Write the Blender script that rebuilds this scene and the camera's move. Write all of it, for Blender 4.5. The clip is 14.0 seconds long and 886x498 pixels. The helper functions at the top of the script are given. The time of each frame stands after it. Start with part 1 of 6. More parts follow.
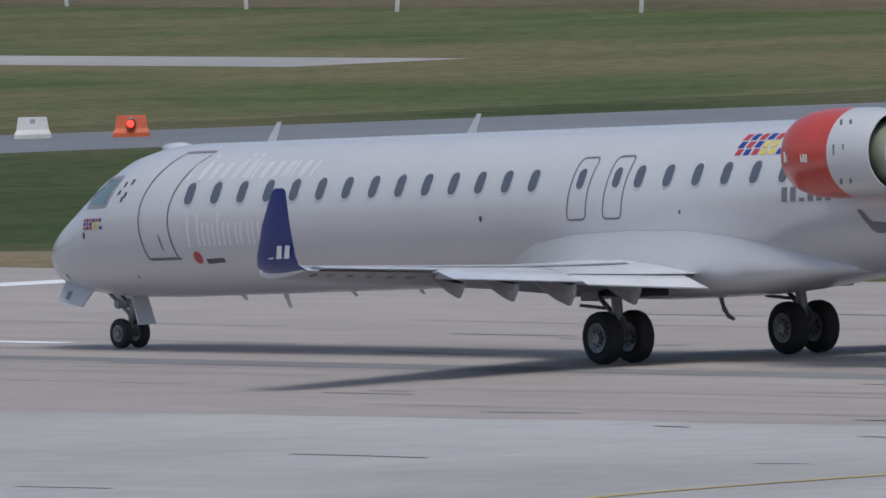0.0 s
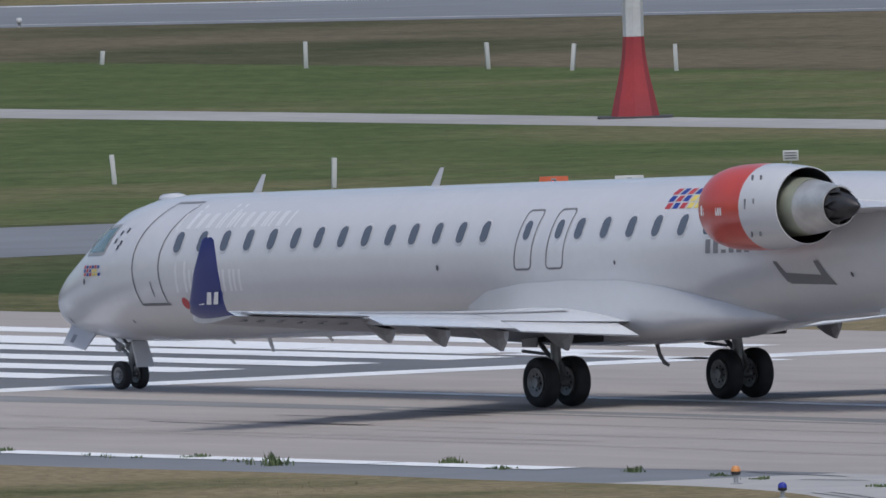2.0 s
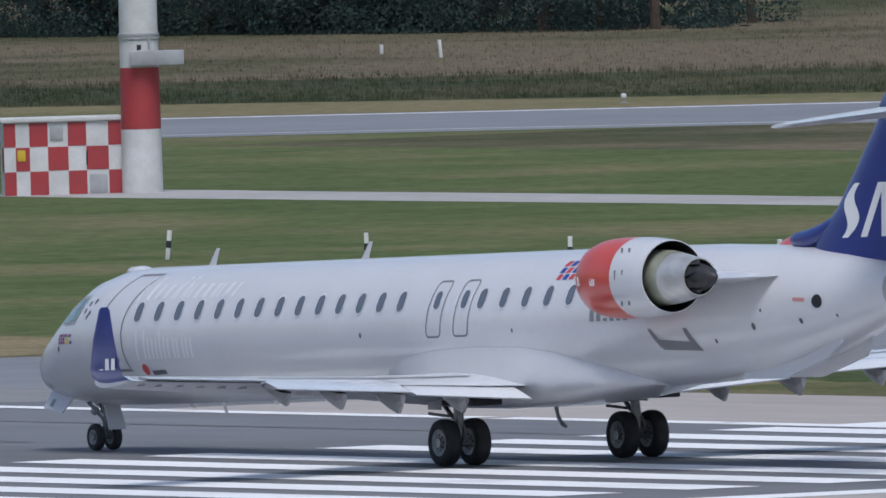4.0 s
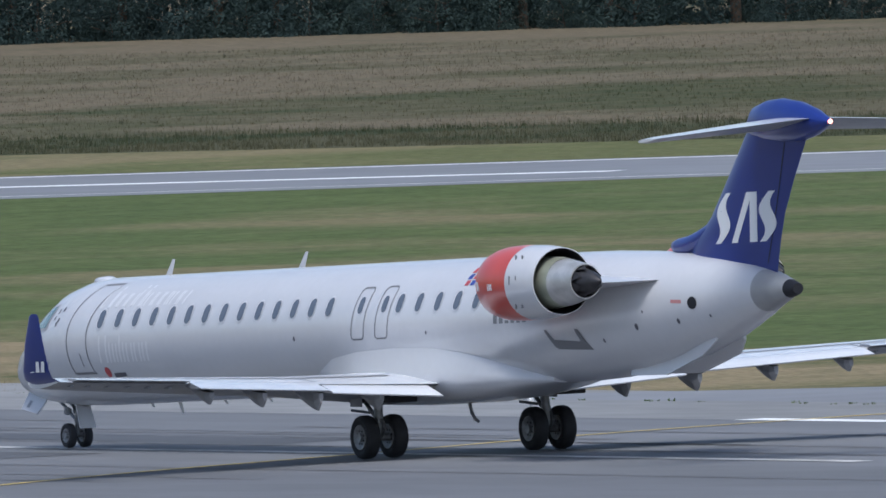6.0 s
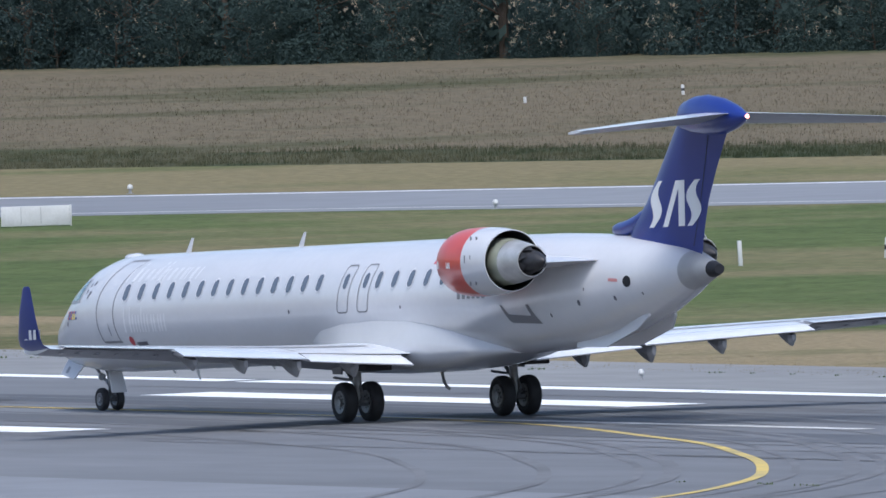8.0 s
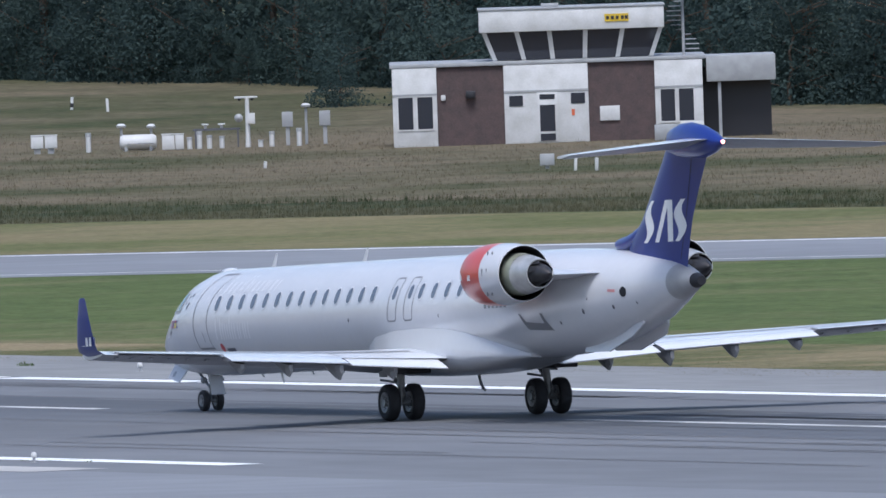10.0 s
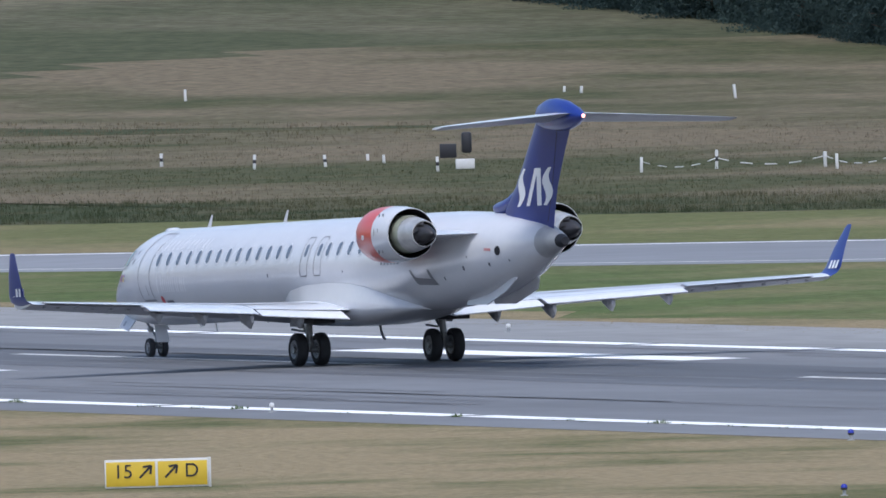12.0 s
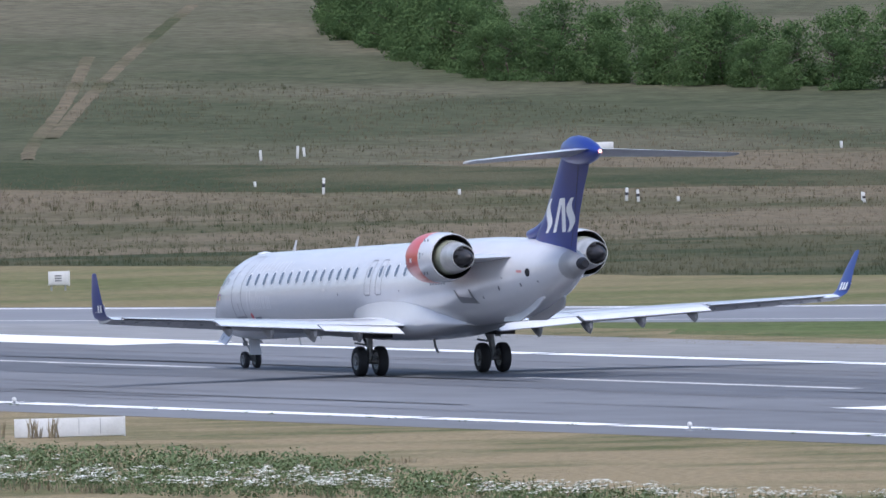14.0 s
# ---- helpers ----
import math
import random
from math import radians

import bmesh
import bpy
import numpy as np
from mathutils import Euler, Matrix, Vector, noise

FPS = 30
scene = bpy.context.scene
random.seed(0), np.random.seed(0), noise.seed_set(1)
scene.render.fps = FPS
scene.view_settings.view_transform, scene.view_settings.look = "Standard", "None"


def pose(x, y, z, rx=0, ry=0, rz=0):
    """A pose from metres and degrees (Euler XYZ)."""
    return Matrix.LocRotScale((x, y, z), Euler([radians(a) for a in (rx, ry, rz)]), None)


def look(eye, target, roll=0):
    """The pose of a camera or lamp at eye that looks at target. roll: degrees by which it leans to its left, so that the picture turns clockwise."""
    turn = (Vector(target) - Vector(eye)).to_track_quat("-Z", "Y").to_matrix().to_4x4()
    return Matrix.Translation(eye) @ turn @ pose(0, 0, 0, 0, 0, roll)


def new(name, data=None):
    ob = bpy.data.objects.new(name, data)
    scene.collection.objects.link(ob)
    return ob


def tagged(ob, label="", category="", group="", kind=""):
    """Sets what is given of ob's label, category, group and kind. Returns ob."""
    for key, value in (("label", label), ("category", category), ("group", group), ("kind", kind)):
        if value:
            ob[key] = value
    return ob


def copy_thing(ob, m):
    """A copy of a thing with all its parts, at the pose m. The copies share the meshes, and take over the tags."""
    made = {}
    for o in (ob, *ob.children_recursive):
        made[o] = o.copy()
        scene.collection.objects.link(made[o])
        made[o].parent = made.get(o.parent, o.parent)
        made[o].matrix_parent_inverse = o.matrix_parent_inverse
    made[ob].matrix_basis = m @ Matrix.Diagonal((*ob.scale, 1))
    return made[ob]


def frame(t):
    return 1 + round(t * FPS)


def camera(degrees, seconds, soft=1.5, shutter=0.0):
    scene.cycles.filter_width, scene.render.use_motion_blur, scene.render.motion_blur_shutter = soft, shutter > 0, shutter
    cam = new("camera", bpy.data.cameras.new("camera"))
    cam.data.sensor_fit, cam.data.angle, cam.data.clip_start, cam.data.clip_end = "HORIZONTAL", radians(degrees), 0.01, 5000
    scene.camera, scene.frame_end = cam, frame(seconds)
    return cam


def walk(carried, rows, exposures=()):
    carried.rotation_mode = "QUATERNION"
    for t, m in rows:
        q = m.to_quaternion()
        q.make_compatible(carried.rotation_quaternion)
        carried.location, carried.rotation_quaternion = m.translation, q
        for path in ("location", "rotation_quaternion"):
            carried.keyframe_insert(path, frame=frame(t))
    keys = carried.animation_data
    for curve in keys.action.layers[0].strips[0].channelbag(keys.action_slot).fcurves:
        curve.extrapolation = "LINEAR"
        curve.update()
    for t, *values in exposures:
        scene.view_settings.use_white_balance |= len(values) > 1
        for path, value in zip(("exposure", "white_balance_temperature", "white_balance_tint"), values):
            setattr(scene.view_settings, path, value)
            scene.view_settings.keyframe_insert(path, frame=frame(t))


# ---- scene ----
from math import sin, cos, pi, sqrt, tan

# camera: a long lens on a terrace, panning after the airliner
EYE = Vector((0.0, 0.0, 18.16))
# seconds, pan (from +y towards -x), tilt, roll, in degrees
CAM = ((0, 55.4998, -1.7884, 1.709),
       (0.5, 55.9216, -1.7407, 1.614),
       (1, 56.3500, -1.7178, 1.567),
       (1.5, 56.7673, -1.6715, 1.454),
       (2, 57.2258, -1.6185, 1.419),
       (2.5, 57.7288, -1.6133, 1.377),
       (3, 58.2686, -1.5552, 1.430),
       (3.5, 58.7969, -1.4641, 1.526),
       (4, 59.3141, -1.3917, 1.599),
       (4.5, 59.8463, -1.3351, 1.727),
       (5.25, 60.6967, -1.2944, 2.002),
       (6, 61.6027, -1.2786, 2.142),
       (6.5, 62.2336, -1.2661, 2.030),
       (7, 62.8743, -1.2489, 1.802),
       (7.5, 63.5229, -1.2091, 1.800),
       (8, 64.1526, -1.2081, 1.710),
       (8.5, 64.7978, -1.1897, 1.685),
       (9.25, 65.7825, -1.1248, 1.803),
       (10, 66.7098, -1.0690, 1.933),
       (10.5, 67.2530, -1.0667, 1.929),
       (11, 67.7553, -1.0860, 1.865),
       (11.5, 68.3188, -1.0679, 1.771),
       (12, 68.8791, -1.0420, 1.601),
       (12.5, 69.4288, -1.0204, 1.481),
       (13, 70.0429, -0.9657, 1.496),
       (13.5, 70.6430, -0.9255, 1.502),
       (14, 71.1538, -0.8943, 1.449))

# seconds, place of the main gear on the runway, heading, in degrees
TAXI = ((0, -423.10, 296.33, 91.40),
        (0.5, -429.40, 296.23, 91.27),
        (1, -436.49, 296.16, 91.11),
        (1.5, -444.39, 296.10, 90.87),
        (2, -453.06, 296.02, 90.50),
        (2.5, -462.48, 296.01, 90.21),
        (3, -472.62, 295.99, 89.96),
        (3.5, -483.46, 295.98, 89.70),
        (4, -494.97, 295.97, 89.51),
        (4.5, -506.85, 295.99, 89.43),
        (5.25, -526.13, 296.10, 89.61),
        (6, -547.25, 296.19, 89.91),
        (6.5, -562.40, 296.17, 90.03),
        (7, -578.00, 296.12, 90.09),
        (7.5, -594.31, 296.02, 90.09),
        (8, -611.33, 295.89, 90.10),
        (8.5, -628.78, 295.83, 90.03),
        (9.25, -656.54, 295.93, 89.73),
        (10, -686.18, 296.11, 89.48),
        (10.5, -706.97, 296.20, 89.47),
        (11, -728.18, 296.26, 89.56),
        (11.5, -750.06, 296.35, 89.76),
        (12, -772.61, 296.42, 89.95),
        (12.5, -795.83, 296.45, 90.09),
        (13, -819.72, 296.44, 90.20),
        (13.5, -844.28, 296.41, 90.20),
        (14, -869.52, 296.33, 90.14))

cam = camera(1.687, 14.0, soft=1.6)


def aim(pan, tilt, roll):
    a, b = radians(pan), radians(tilt)
    return look(EYE, EYE + 600 * Vector((-sin(a) * cos(b), cos(a) * cos(b), sin(b))), -roll)


walk(cam, [(t, aim(p, q, r)) for t, p, q, r in CAM], exposures=((0, -0.27, 6170, 9), (3, -0.15, 6020, 9), (4, -0.03, 5970, 9), (7, 0.40, 5850, 8), (8, 0.48, 5820, 9), (10.5, 0.44, 5780, 10), (12, 0.46, 5800, 10), (14, 0.60, 5780, 13)))

# ---- light: high thin overcast with a veiled sun ----
SUN_AZ, SUN_EL = 336.0, 61.0          # azimuth from +x towards +y
world = bpy.data.worlds.new("world")
scene.world = world
world.use_nodes = True
nt = world.node_tree
sky = nt.nodes.new("ShaderNodeTexSky")
sky.sky_type = "NISHITA"
sky.sun_disc = False
sky.sun_elevation = radians(SUN_EL)
sky.sun_rotation = radians(90 - SUN_AZ)
sky.dust_density, sky.air_density = 3.0, 1.0
nt.links.new(sky.outputs[0], nt.nodes["Background"].inputs[0])
nt.nodes["Background"].inputs[1].default_value = 0.12
sun = new("sun", bpy.data.lights.new("sun", "SUN"))
sun.data.energy, sun.data.angle, sun.data.color = 1.8, radians(22), (1.0, 0.965, 0.92)
sd = Vector((cos(radians(SUN_EL)) * cos(radians(SUN_AZ)), cos(radians(SUN_EL)) * sin(radians(SUN_AZ)), sin(radians(SUN_EL))))
sun.matrix_world = look(sd * 50, (0, 0, 0))

# ---- materials ----
def mat(name, colour, rough=0.6, metal=0.0, vary=0.0, scale=1.0, bump=0.0, second=None, fine=0.0, coat=0.0, emit=None, strength=0.0, axis=None, spread=(0.35, 0.65)):
    """A procedural material: base colour, a second colour mixed in by noise at one scale and a fine grain at another."""
    m = bpy.data.materials.new(name)
    m.use_nodes = True
    n, l = m.node_tree.nodes, m.node_tree.links
    b = n["Principled BSDF"]
    b.inputs["Roughness"].default_value, b.inputs["Metallic"].default_value = rough, metal
    b.inputs["Coat Weight"].default_value = coat
    b.inputs["Coat Roughness"].default_value = 0.16
    b.inputs["Base Color"].default_value = (*colour, 1)
    if emit:
        b.inputs["Emission Color"].default_value, b.inputs["Emission Strength"].default_value = (*emit, 1), strength
    if vary or second:
        tc = n.new("ShaderNodeTexCoord")
        vec = tc.outputs["Object"]
        if axis:
            mp = n.new("ShaderNodeMapping")
            mp.inputs["Scale"].default_value = axis
            l.new(vec, mp.inputs[0])
            vec = mp.outputs[0]
        big, small = n.new("ShaderNodeTexNoise"), n.new("ShaderNodeTexNoise")
        for t, s in ((big, scale), (small, scale * 11)):
            t.inputs["Scale"].default_value, t.inputs["Detail"].default_value = s, 5
            l.new(vec, t.inputs["Vector"])
        mr = n.new("ShaderNodeMapRange")
        mr.inputs[1].default_value, mr.inputs[2].default_value = spread
        l.new(big.outputs[0], mr.inputs[0])
        mx = n.new("ShaderNodeMix")
        mx.data_type = "RGBA"
        mx.inputs[6].default_value = (*colour, 1)
        mx.inputs[7].default_value = (*(second or [c * (1 - vary) for c in colour]), 1)
        l.new(mr.outputs[0], mx.inputs[0])
        out = mx.outputs[2]
        if fine:
            mr2 = n.new("ShaderNodeMapRange")
            mr2.inputs[1].default_value, mr2.inputs[2].default_value = 0.3, 0.7
            mr2.inputs[3].default_value, mr2.inputs[4].default_value = 1 - fine, 1 + fine
            l.new(small.outputs[0], mr2.inputs[0])
            mu = n.new("ShaderNodeVectorMath")
            mu.operation = "SCALE"
            l.new(out, mu.inputs[0])
            l.new(mr2.outputs[0], mu.inputs["Scale"])
            out = mu.outputs[0]
        l.new(out, b.inputs["Base Color"])
        if bump:
            bp = n.new("ShaderNodeBump")
            bp.inputs["Strength"].default_value, bp.inputs["Distance"].default_value = bump, 0.02
            l.new(small.outputs[0], bp.inputs["Height"])
            l.new(bp.outputs[0], b.inputs["Normal"])
    return m


def grass_mat(name, low, high, dry, dry_amount, scale=0.12, blade=0.0):
    """Turf seen from afar: two greens and dry straw in drifts, with clumps and grain."""
    m = bpy.data.materials.new(name)
    m.use_nodes = True
    n, l = m.node_tree.nodes, m.node_tree.links
    b = n["Principled BSDF"]
    b.inputs["Roughness"].default_value = 0.95
    b.inputs["Specular IOR Level"].default_value = 0.1
    geo = n.new("ShaderNodeNewGeometry")
    noises = []
    for s, d in ((scale, 4), (scale * 5, 5), (scale * 34, 6), (scale * 0.3, 3)):
        t = n.new("ShaderNodeTexNoise")
        t.inputs["Scale"].default_value, t.inputs["Detail"].default_value, t.inputs["Roughness"].default_value = s, d, 0.65
        l.new(geo.outputs["Position"], t.inputs["Vector"])
        noises.append(t)

    def ranged(src, lo, hi, a=0.0, b_=1.0):
        r = n.new("ShaderNodeMapRange")
        for i, v in zip((1, 2, 3, 4), (lo, hi, a, b_)):
            r.inputs[i].default_value = v
        l.new(src, r.inputs[0])
        return r.outputs[0]

    def mixed(f, a, b_):
        x = n.new("ShaderNodeMix")
        x.data_type = "RGBA"
        l.new(f, x.inputs[0])
        for sock, v in ((x.inputs[6], a), (x.inputs[7], b_)):
            if isinstance(v, tuple):
                sock.default_value = (*v, 1)
            else:
                l.new(v, sock)
        return x.outputs[2]

    green = mixed(ranged(noises[1].outputs[0], 0.35, 0.65), low, high)
    summed = n.new("ShaderNodeMath")
    summed.operation = "ADD"
    l.new(noises[0].outputs[0], summed.inputs[0])
    l.new(noises[3].outputs[0], summed.inputs[1])
    edge = 1.25 - 0.5 * dry_amount
    straw = mixed(ranged(summed.outputs[0], edge - 0.11, edge + 0.11), green, dry)
    grain = ranged(noises[2].outputs[0], 0.3, 0.7, 0.62, 1.38)
    mu = n.new("ShaderNodeVectorMath")
    mu.operation = "SCALE"
    l.new(straw, mu.inputs[0])
    l.new(grain, mu.inputs["Scale"])
    l.new(mu.outputs[0], b.inputs["Base Color"])
    if blade:
        t, x = n.new("ShaderNodeBsdfTranslucent"), n.new("ShaderNodeMixShader")
        x.inputs[0].default_value = blade
        l.new(mu.outputs[0], t.inputs[0])
        l.new(b.outputs[0], x.inputs[1])
        l.new(t.outputs[0], x.inputs[2])
        l.new(x.outputs[0], n["Material Output"].inputs[0])
        return m
    bp = n.new("ShaderNodeBump")
    bp.inputs["Strength"].default_value, bp.inputs["Distance"].default_value = 0.6, 0.15
    l.new(noises[2].outputs[0], bp.inputs["Height"])
    l.new(bp.outputs[0], b.inputs["Normal"])
    return m


M = {}
M["meadow"] = grass_mat("meadow", (0.052, 0.062, 0.029), (0.087, 0.084, 0.046), (0.146, 0.121, 0.081), 0.6, 0.045)
M["meadowblade"] = grass_mat("blades_of_meadow", (0.065, 0.077, 0.037), (0.109, 0.105, 0.057), (0.183, 0.151, 0.101), 0.6, 0.045, blade=0.45)
M["green"] = grass_mat("green_turf", (0.050, 0.070, 0.028), (0.072, 0.092, 0.037), (0.124, 0.117, 0.063), 0.27, 0.05)
M["freshgreen"] = grass_mat("fresh_turf", (0.070, 0.098, 0.036), (0.105, 0.130, 0.050), (0.165, 0.148, 0.080), 0.36, 0.05)
M["dryturf"] = grass_mat("dry_turf", (0.083, 0.095, 0.041), (0.143, 0.131, 0.066), (0.246, 0.200, 0.122), 0.60, 0.10)
M["dryblade"] = grass_mat("blades_of_dry_turf", (0.098, 0.112, 0.049), (0.169, 0.155, 0.079), (0.292, 0.237, 0.145), 0.60, 0.10, blade=0.4)
M["mown"] = grass_mat("mown_turf", (0.104, 0.116, 0.048), (0.132, 0.134, 0.060), (0.192, 0.164, 0.092), 0.55, 0.05)
M["rank"] = grass_mat("rank_grass", (0.039, 0.051, 0.025), (0.056, 0.065, 0.033), (0.089, 0.085, 0.049), 0.5, 0.12)
M["rankblade"] = grass_mat("blades_of_rank_grass", (0.054, 0.070, 0.034), (0.077, 0.090, 0.046), (0.123, 0.117, 0.068), 0.5, 0.12, blade=0.45)
M["hillgrass"] = grass_mat("hill_grass", (0.057, 0.065, 0.035), (0.079, 0.084, 0.048), (0.121, 0.111, 0.074), 0.40, 0.03)
M["asphalt"] = mat("asphalt", (0.176, 0.180, 0.192), 0.8, vary=0.28, scale=0.05, bump=0.2, fine=0.10, axis=(0.35, 1, 1))
M["asphalt2"] = mat("asphalt_shoulder", (0.25, 0.25, 0.25), 0.85, vary=0.2, scale=0.08, bump=0.2, fine=0.12, axis=(0.35, 1, 1))
M["taxi"] = mat("taxiway_asphalt", (0.215, 0.222, 0.24), 0.8, vary=0.18, scale=0.04, bump=0.2, fine=0.08)
M["brownconc"] = mat("old_concrete", (0.40, 0.36, 0.333), 0.85, vary=0.2, scale=0.07, bump=0.2, fine=0.08, second=(0.345, 0.31, 0.288), axis=(0.25, 1, 1))
M["conc"] = mat("pale_concrete", (0.46, 0.445, 0.43), 0.85, vary=0.22, scale=0.07, bump=0.2, fine=0.07)
M["road"] = mat("path_concrete", (0.40, 0.385, 0.37), 0.9, vary=0.2, scale=0.1, fine=0.1)
M["line"] = mat("white_marking", (0.86, 0.86, 0.86), 0.6, second=(0.64, 0.64, 0.64), scale=0.35, fine=0.06, spread=(0.55, 0.8))
M["oldline"] = mat("worn_marking", (0.62, 0.61, 0.59), 0.7, second=(0.36, 0.35, 0.33), scale=0.4, fine=0.1, spread=(0.4, 0.7))
M["yellow"] = mat("yellow_marking", (0.62, 0.46, 0.12), 0.7, second=(0.42, 0.34, 0.15), scale=0.3, fine=0.1)
M["rubber_marks"] = mat("rubber_marks", (0.125, 0.13, 0.142), 0.75, vary=0.35, scale=0.05, fine=0.1, axis=(0.15, 1.5, 1))
M["streak"] = mat("tyre_streaks", (0.165, 0.166, 0.175), 0.8, vary=0.3, scale=0.2, fine=0.1)
M["palestreak"] = mat("concrete_streaks", (0.30, 0.265, 0.245), 0.85, second=(0.38, 0.34, 0.315), scale=0.3, fine=0.1)
M["tar"] = mat("tar_joint", (0.06, 0.06, 0.065), 0.7)
M["white"] = mat("aircraft_white", (0.645, 0.645, 0.665), 0.24, coat=0.45, second=(0.62, 0.62, 0.64), scale=0.5, fine=0.012)
M["pale"] = mat("pale_lettering", (0.86, 0.86, 0.86), 0.3, coat=0.3)
M["blue"] = mat("tail_blue", (0.014, 0.034, 0.23), 0.3, coat=0.25, second=(0.012, 0.03, 0.20), scale=0.8)
M["red"] = mat("cowl_red", (0.62, 0.072, 0.045), 0.3, coat=0.4, second=(0.56, 0.065, 0.045), scale=1.5)
M["wing"] = mat("wing_grey", (0.78, 0.79, 0.81), 0.22, coat=0.5, second=(0.72, 0.73, 0.75), scale=0.9, fine=0.03)
M["slat"] = mat("bare_metal", (0.72, 0.73, 0.75), 0.25, metal=0.85, vary=0.15, scale=2.0)
# grey of small parts; on undersides a darkened wing_grey that puts shade into the colour
M["under"] = mat("shade_and_part_grey", (0.30, 0.31, 0.34), 0.45, vary=0.2, scale=2.0)
M["seam"] = mat("panel_seam", (0.20, 0.20, 0.215), 0.6)
M["glass"] = mat("cabin_glass", (0.12, 0.135, 0.17), 0.08, coat=0.3)
M["pane"] = mat("dark_window_glass", (0.03, 0.033, 0.045), 0.08, coat=0.3)
M["windscreen"] = mat("windscreen_glass", (0.16, 0.23, 0.23), 0.05, coat=0.5)
M["dark"] = mat("dark_opening", (0.012, 0.012, 0.016), 0.6)
M["tyre"] = mat("tyre_rubber", (0.028, 0.029, 0.034), 0.75, vary=0.25, scale=5.0)
M["rim"] = mat("wheel_rim", (0.30, 0.30, 0.31), 0.45, metal=0.5, vary=0.3, scale=9.0)
M["steel"] = mat("gear_steel", (0.33, 0.34, 0.36), 0.4, metal=0.6, vary=0.25, scale=5.0)
M["titan"] = mat("nozzle_metal", (0.70, 0.69, 0.67), 0.42, metal=0.6, second=(0.50, 0.49, 0.47), scale=2.5)
M["core"] = mat("core_cowl", (0.50, 0.53, 0.42), 0.42, metal=0.4, second=(0.36, 0.37, 0.28), scale=1.6)
M["plug"] = mat("burnt_plug", (0.085, 0.082, 0.085), 0.5, metal=0.7, vary=0.3, scale=4.0)
M["grey"] = mat("cone_grey", (0.36, 0.36, 0.365), 0.4, vary=0.15, scale=2.0)
M["ink"] = mat("dark_ink", (0.10, 0.10, 0.12), 0.5)
M["flagblue"] = mat("flag_blue", (0.03, 0.06, 0.30), 0.4)
M["flagred"] = mat("flag_red", (0.50, 0.06, 0.07), 0.4)
M["flagyellow"] = mat("flag_yellow", (0.75, 0.60, 0.14), 0.4)
M["redlamp"] = mat("red_beacon", (0.6, 0.05, 0.03), 0.3, emit=(1.0, 0.05, 0.03), strength=2.4)
M["warmlamp"] = mat("warm_lamp", (0.8, 0.6, 0.5), 0.3, emit=(1.0, 0.32, 0.22), strength=3.5)
M["redpaint"] = mat("red_paint", (0.36, 0.04, 0.045), 0.55, second=(0.29, 0.04, 0.045), scale=1.2, fine=0.05)
M["whitepaint"] = mat("white_paint", (0.62, 0.62, 0.62), 0.55, second=(0.51, 0.51, 0.50), scale=1.3, fine=0.05)
M["plastic"] = mat("orange_plastic", (0.62, 0.13, 0.05), 0.5, vary=0.2, scale=3.0)
M["signyellow"] = mat("sign_yellow", (0.62, 0.43, 0.03), 0.5, vary=0.12, scale=2.0)
M["signred"] = mat("sign_red", (0.52, 0.03, 0.035), 0.5, vary=0.12, scale=2.0)
M["black"] = mat("black_paint", (0.02, 0.02, 0.025), 0.5)
M["greypaint"] = mat("grey_paint", (0.36, 0.37, 0.38), 0.55, vary=0.2, scale=2.0)
M["brick"] = mat("brown_brick", (0.090, 0.062, 0.060), 0.85, second=(0.068, 0.050, 0.050), scale=2.5, fine=0.2)
M["lampblue"] = mat("blue_lens", (0.03, 0.04, 0.32), 0.2)
M["lampamber"] = mat("amber_lens", (0.60, 0.26, 0.08), 0.3)
M["bark"] = mat("bark", (0.10, 0.075, 0.055), 0.9, vary=0.4, scale=4.0, bump=0.4)
M["flower"] = mat("white_umbels", (0.66, 0.67, 0.60), 0.8, vary=0.2, scale=3.0)
M["weed"] = mat("weed_leaves", (0.072, 0.115, 0.040), 0.7, second=(0.105, 0.135, 0.055), scale=1.2, fine=0.2)
M["straw"] = mat("dead_stalks", (0.25, 0.205, 0.13), 0.9, vary=0.35, scale=1.5)


def leaf_mat(name, a, b_, through_light=0.35):
    """Leaves: a matt face and light shining through, one tone a leaf and one a plant."""
    m = bpy.data.materials.new(name)
    m.use_nodes = True
    n, l = m.node_tree.nodes, m.node_tree.links
    n.remove(n["Principled BSDF"])
    g = n.new("ShaderNodeNewGeometry")
    o = n.new("ShaderNodeObjectInfo")
    s = n.new("ShaderNodeMath")
    s.operation = "MULTIPLY_ADD"
    l.new(o.outputs["Random"], s.inputs[0])
    s.inputs[1].default_value = 0.55
    r = n.new("ShaderNodeMath")
    r.operation = "MULTIPLY"
    r.inputs[1].default_value = 0.45
    l.new(g.outputs["Random Per Island"], r.inputs[0])
    l.new(r.outputs[0], s.inputs[2])
    x = n.new("ShaderNodeMix")
    x.data_type = "RGBA"
    x.inputs[6].default_value, x.inputs[7].default_value = (*a, 1), (*b_, 1)
    l.new(s.outputs[0], x.inputs[0])
    d, t, mx = n.new("ShaderNodeBsdfDiffuse"), n.new("ShaderNodeBsdfTranslucent"), n.new("ShaderNodeMixShader")
    mx.inputs[0].default_value = through_light
    l.new(x.outputs[2], d.inputs[0])
    l.new(x.outputs[2], t.inputs[0])
    l.new(d.outputs[0], mx.inputs[1])
    l.new(t.outputs[0], mx.inputs[2])
    l.new(mx.outputs[0], n["Material Output"].inputs[0])
    return m


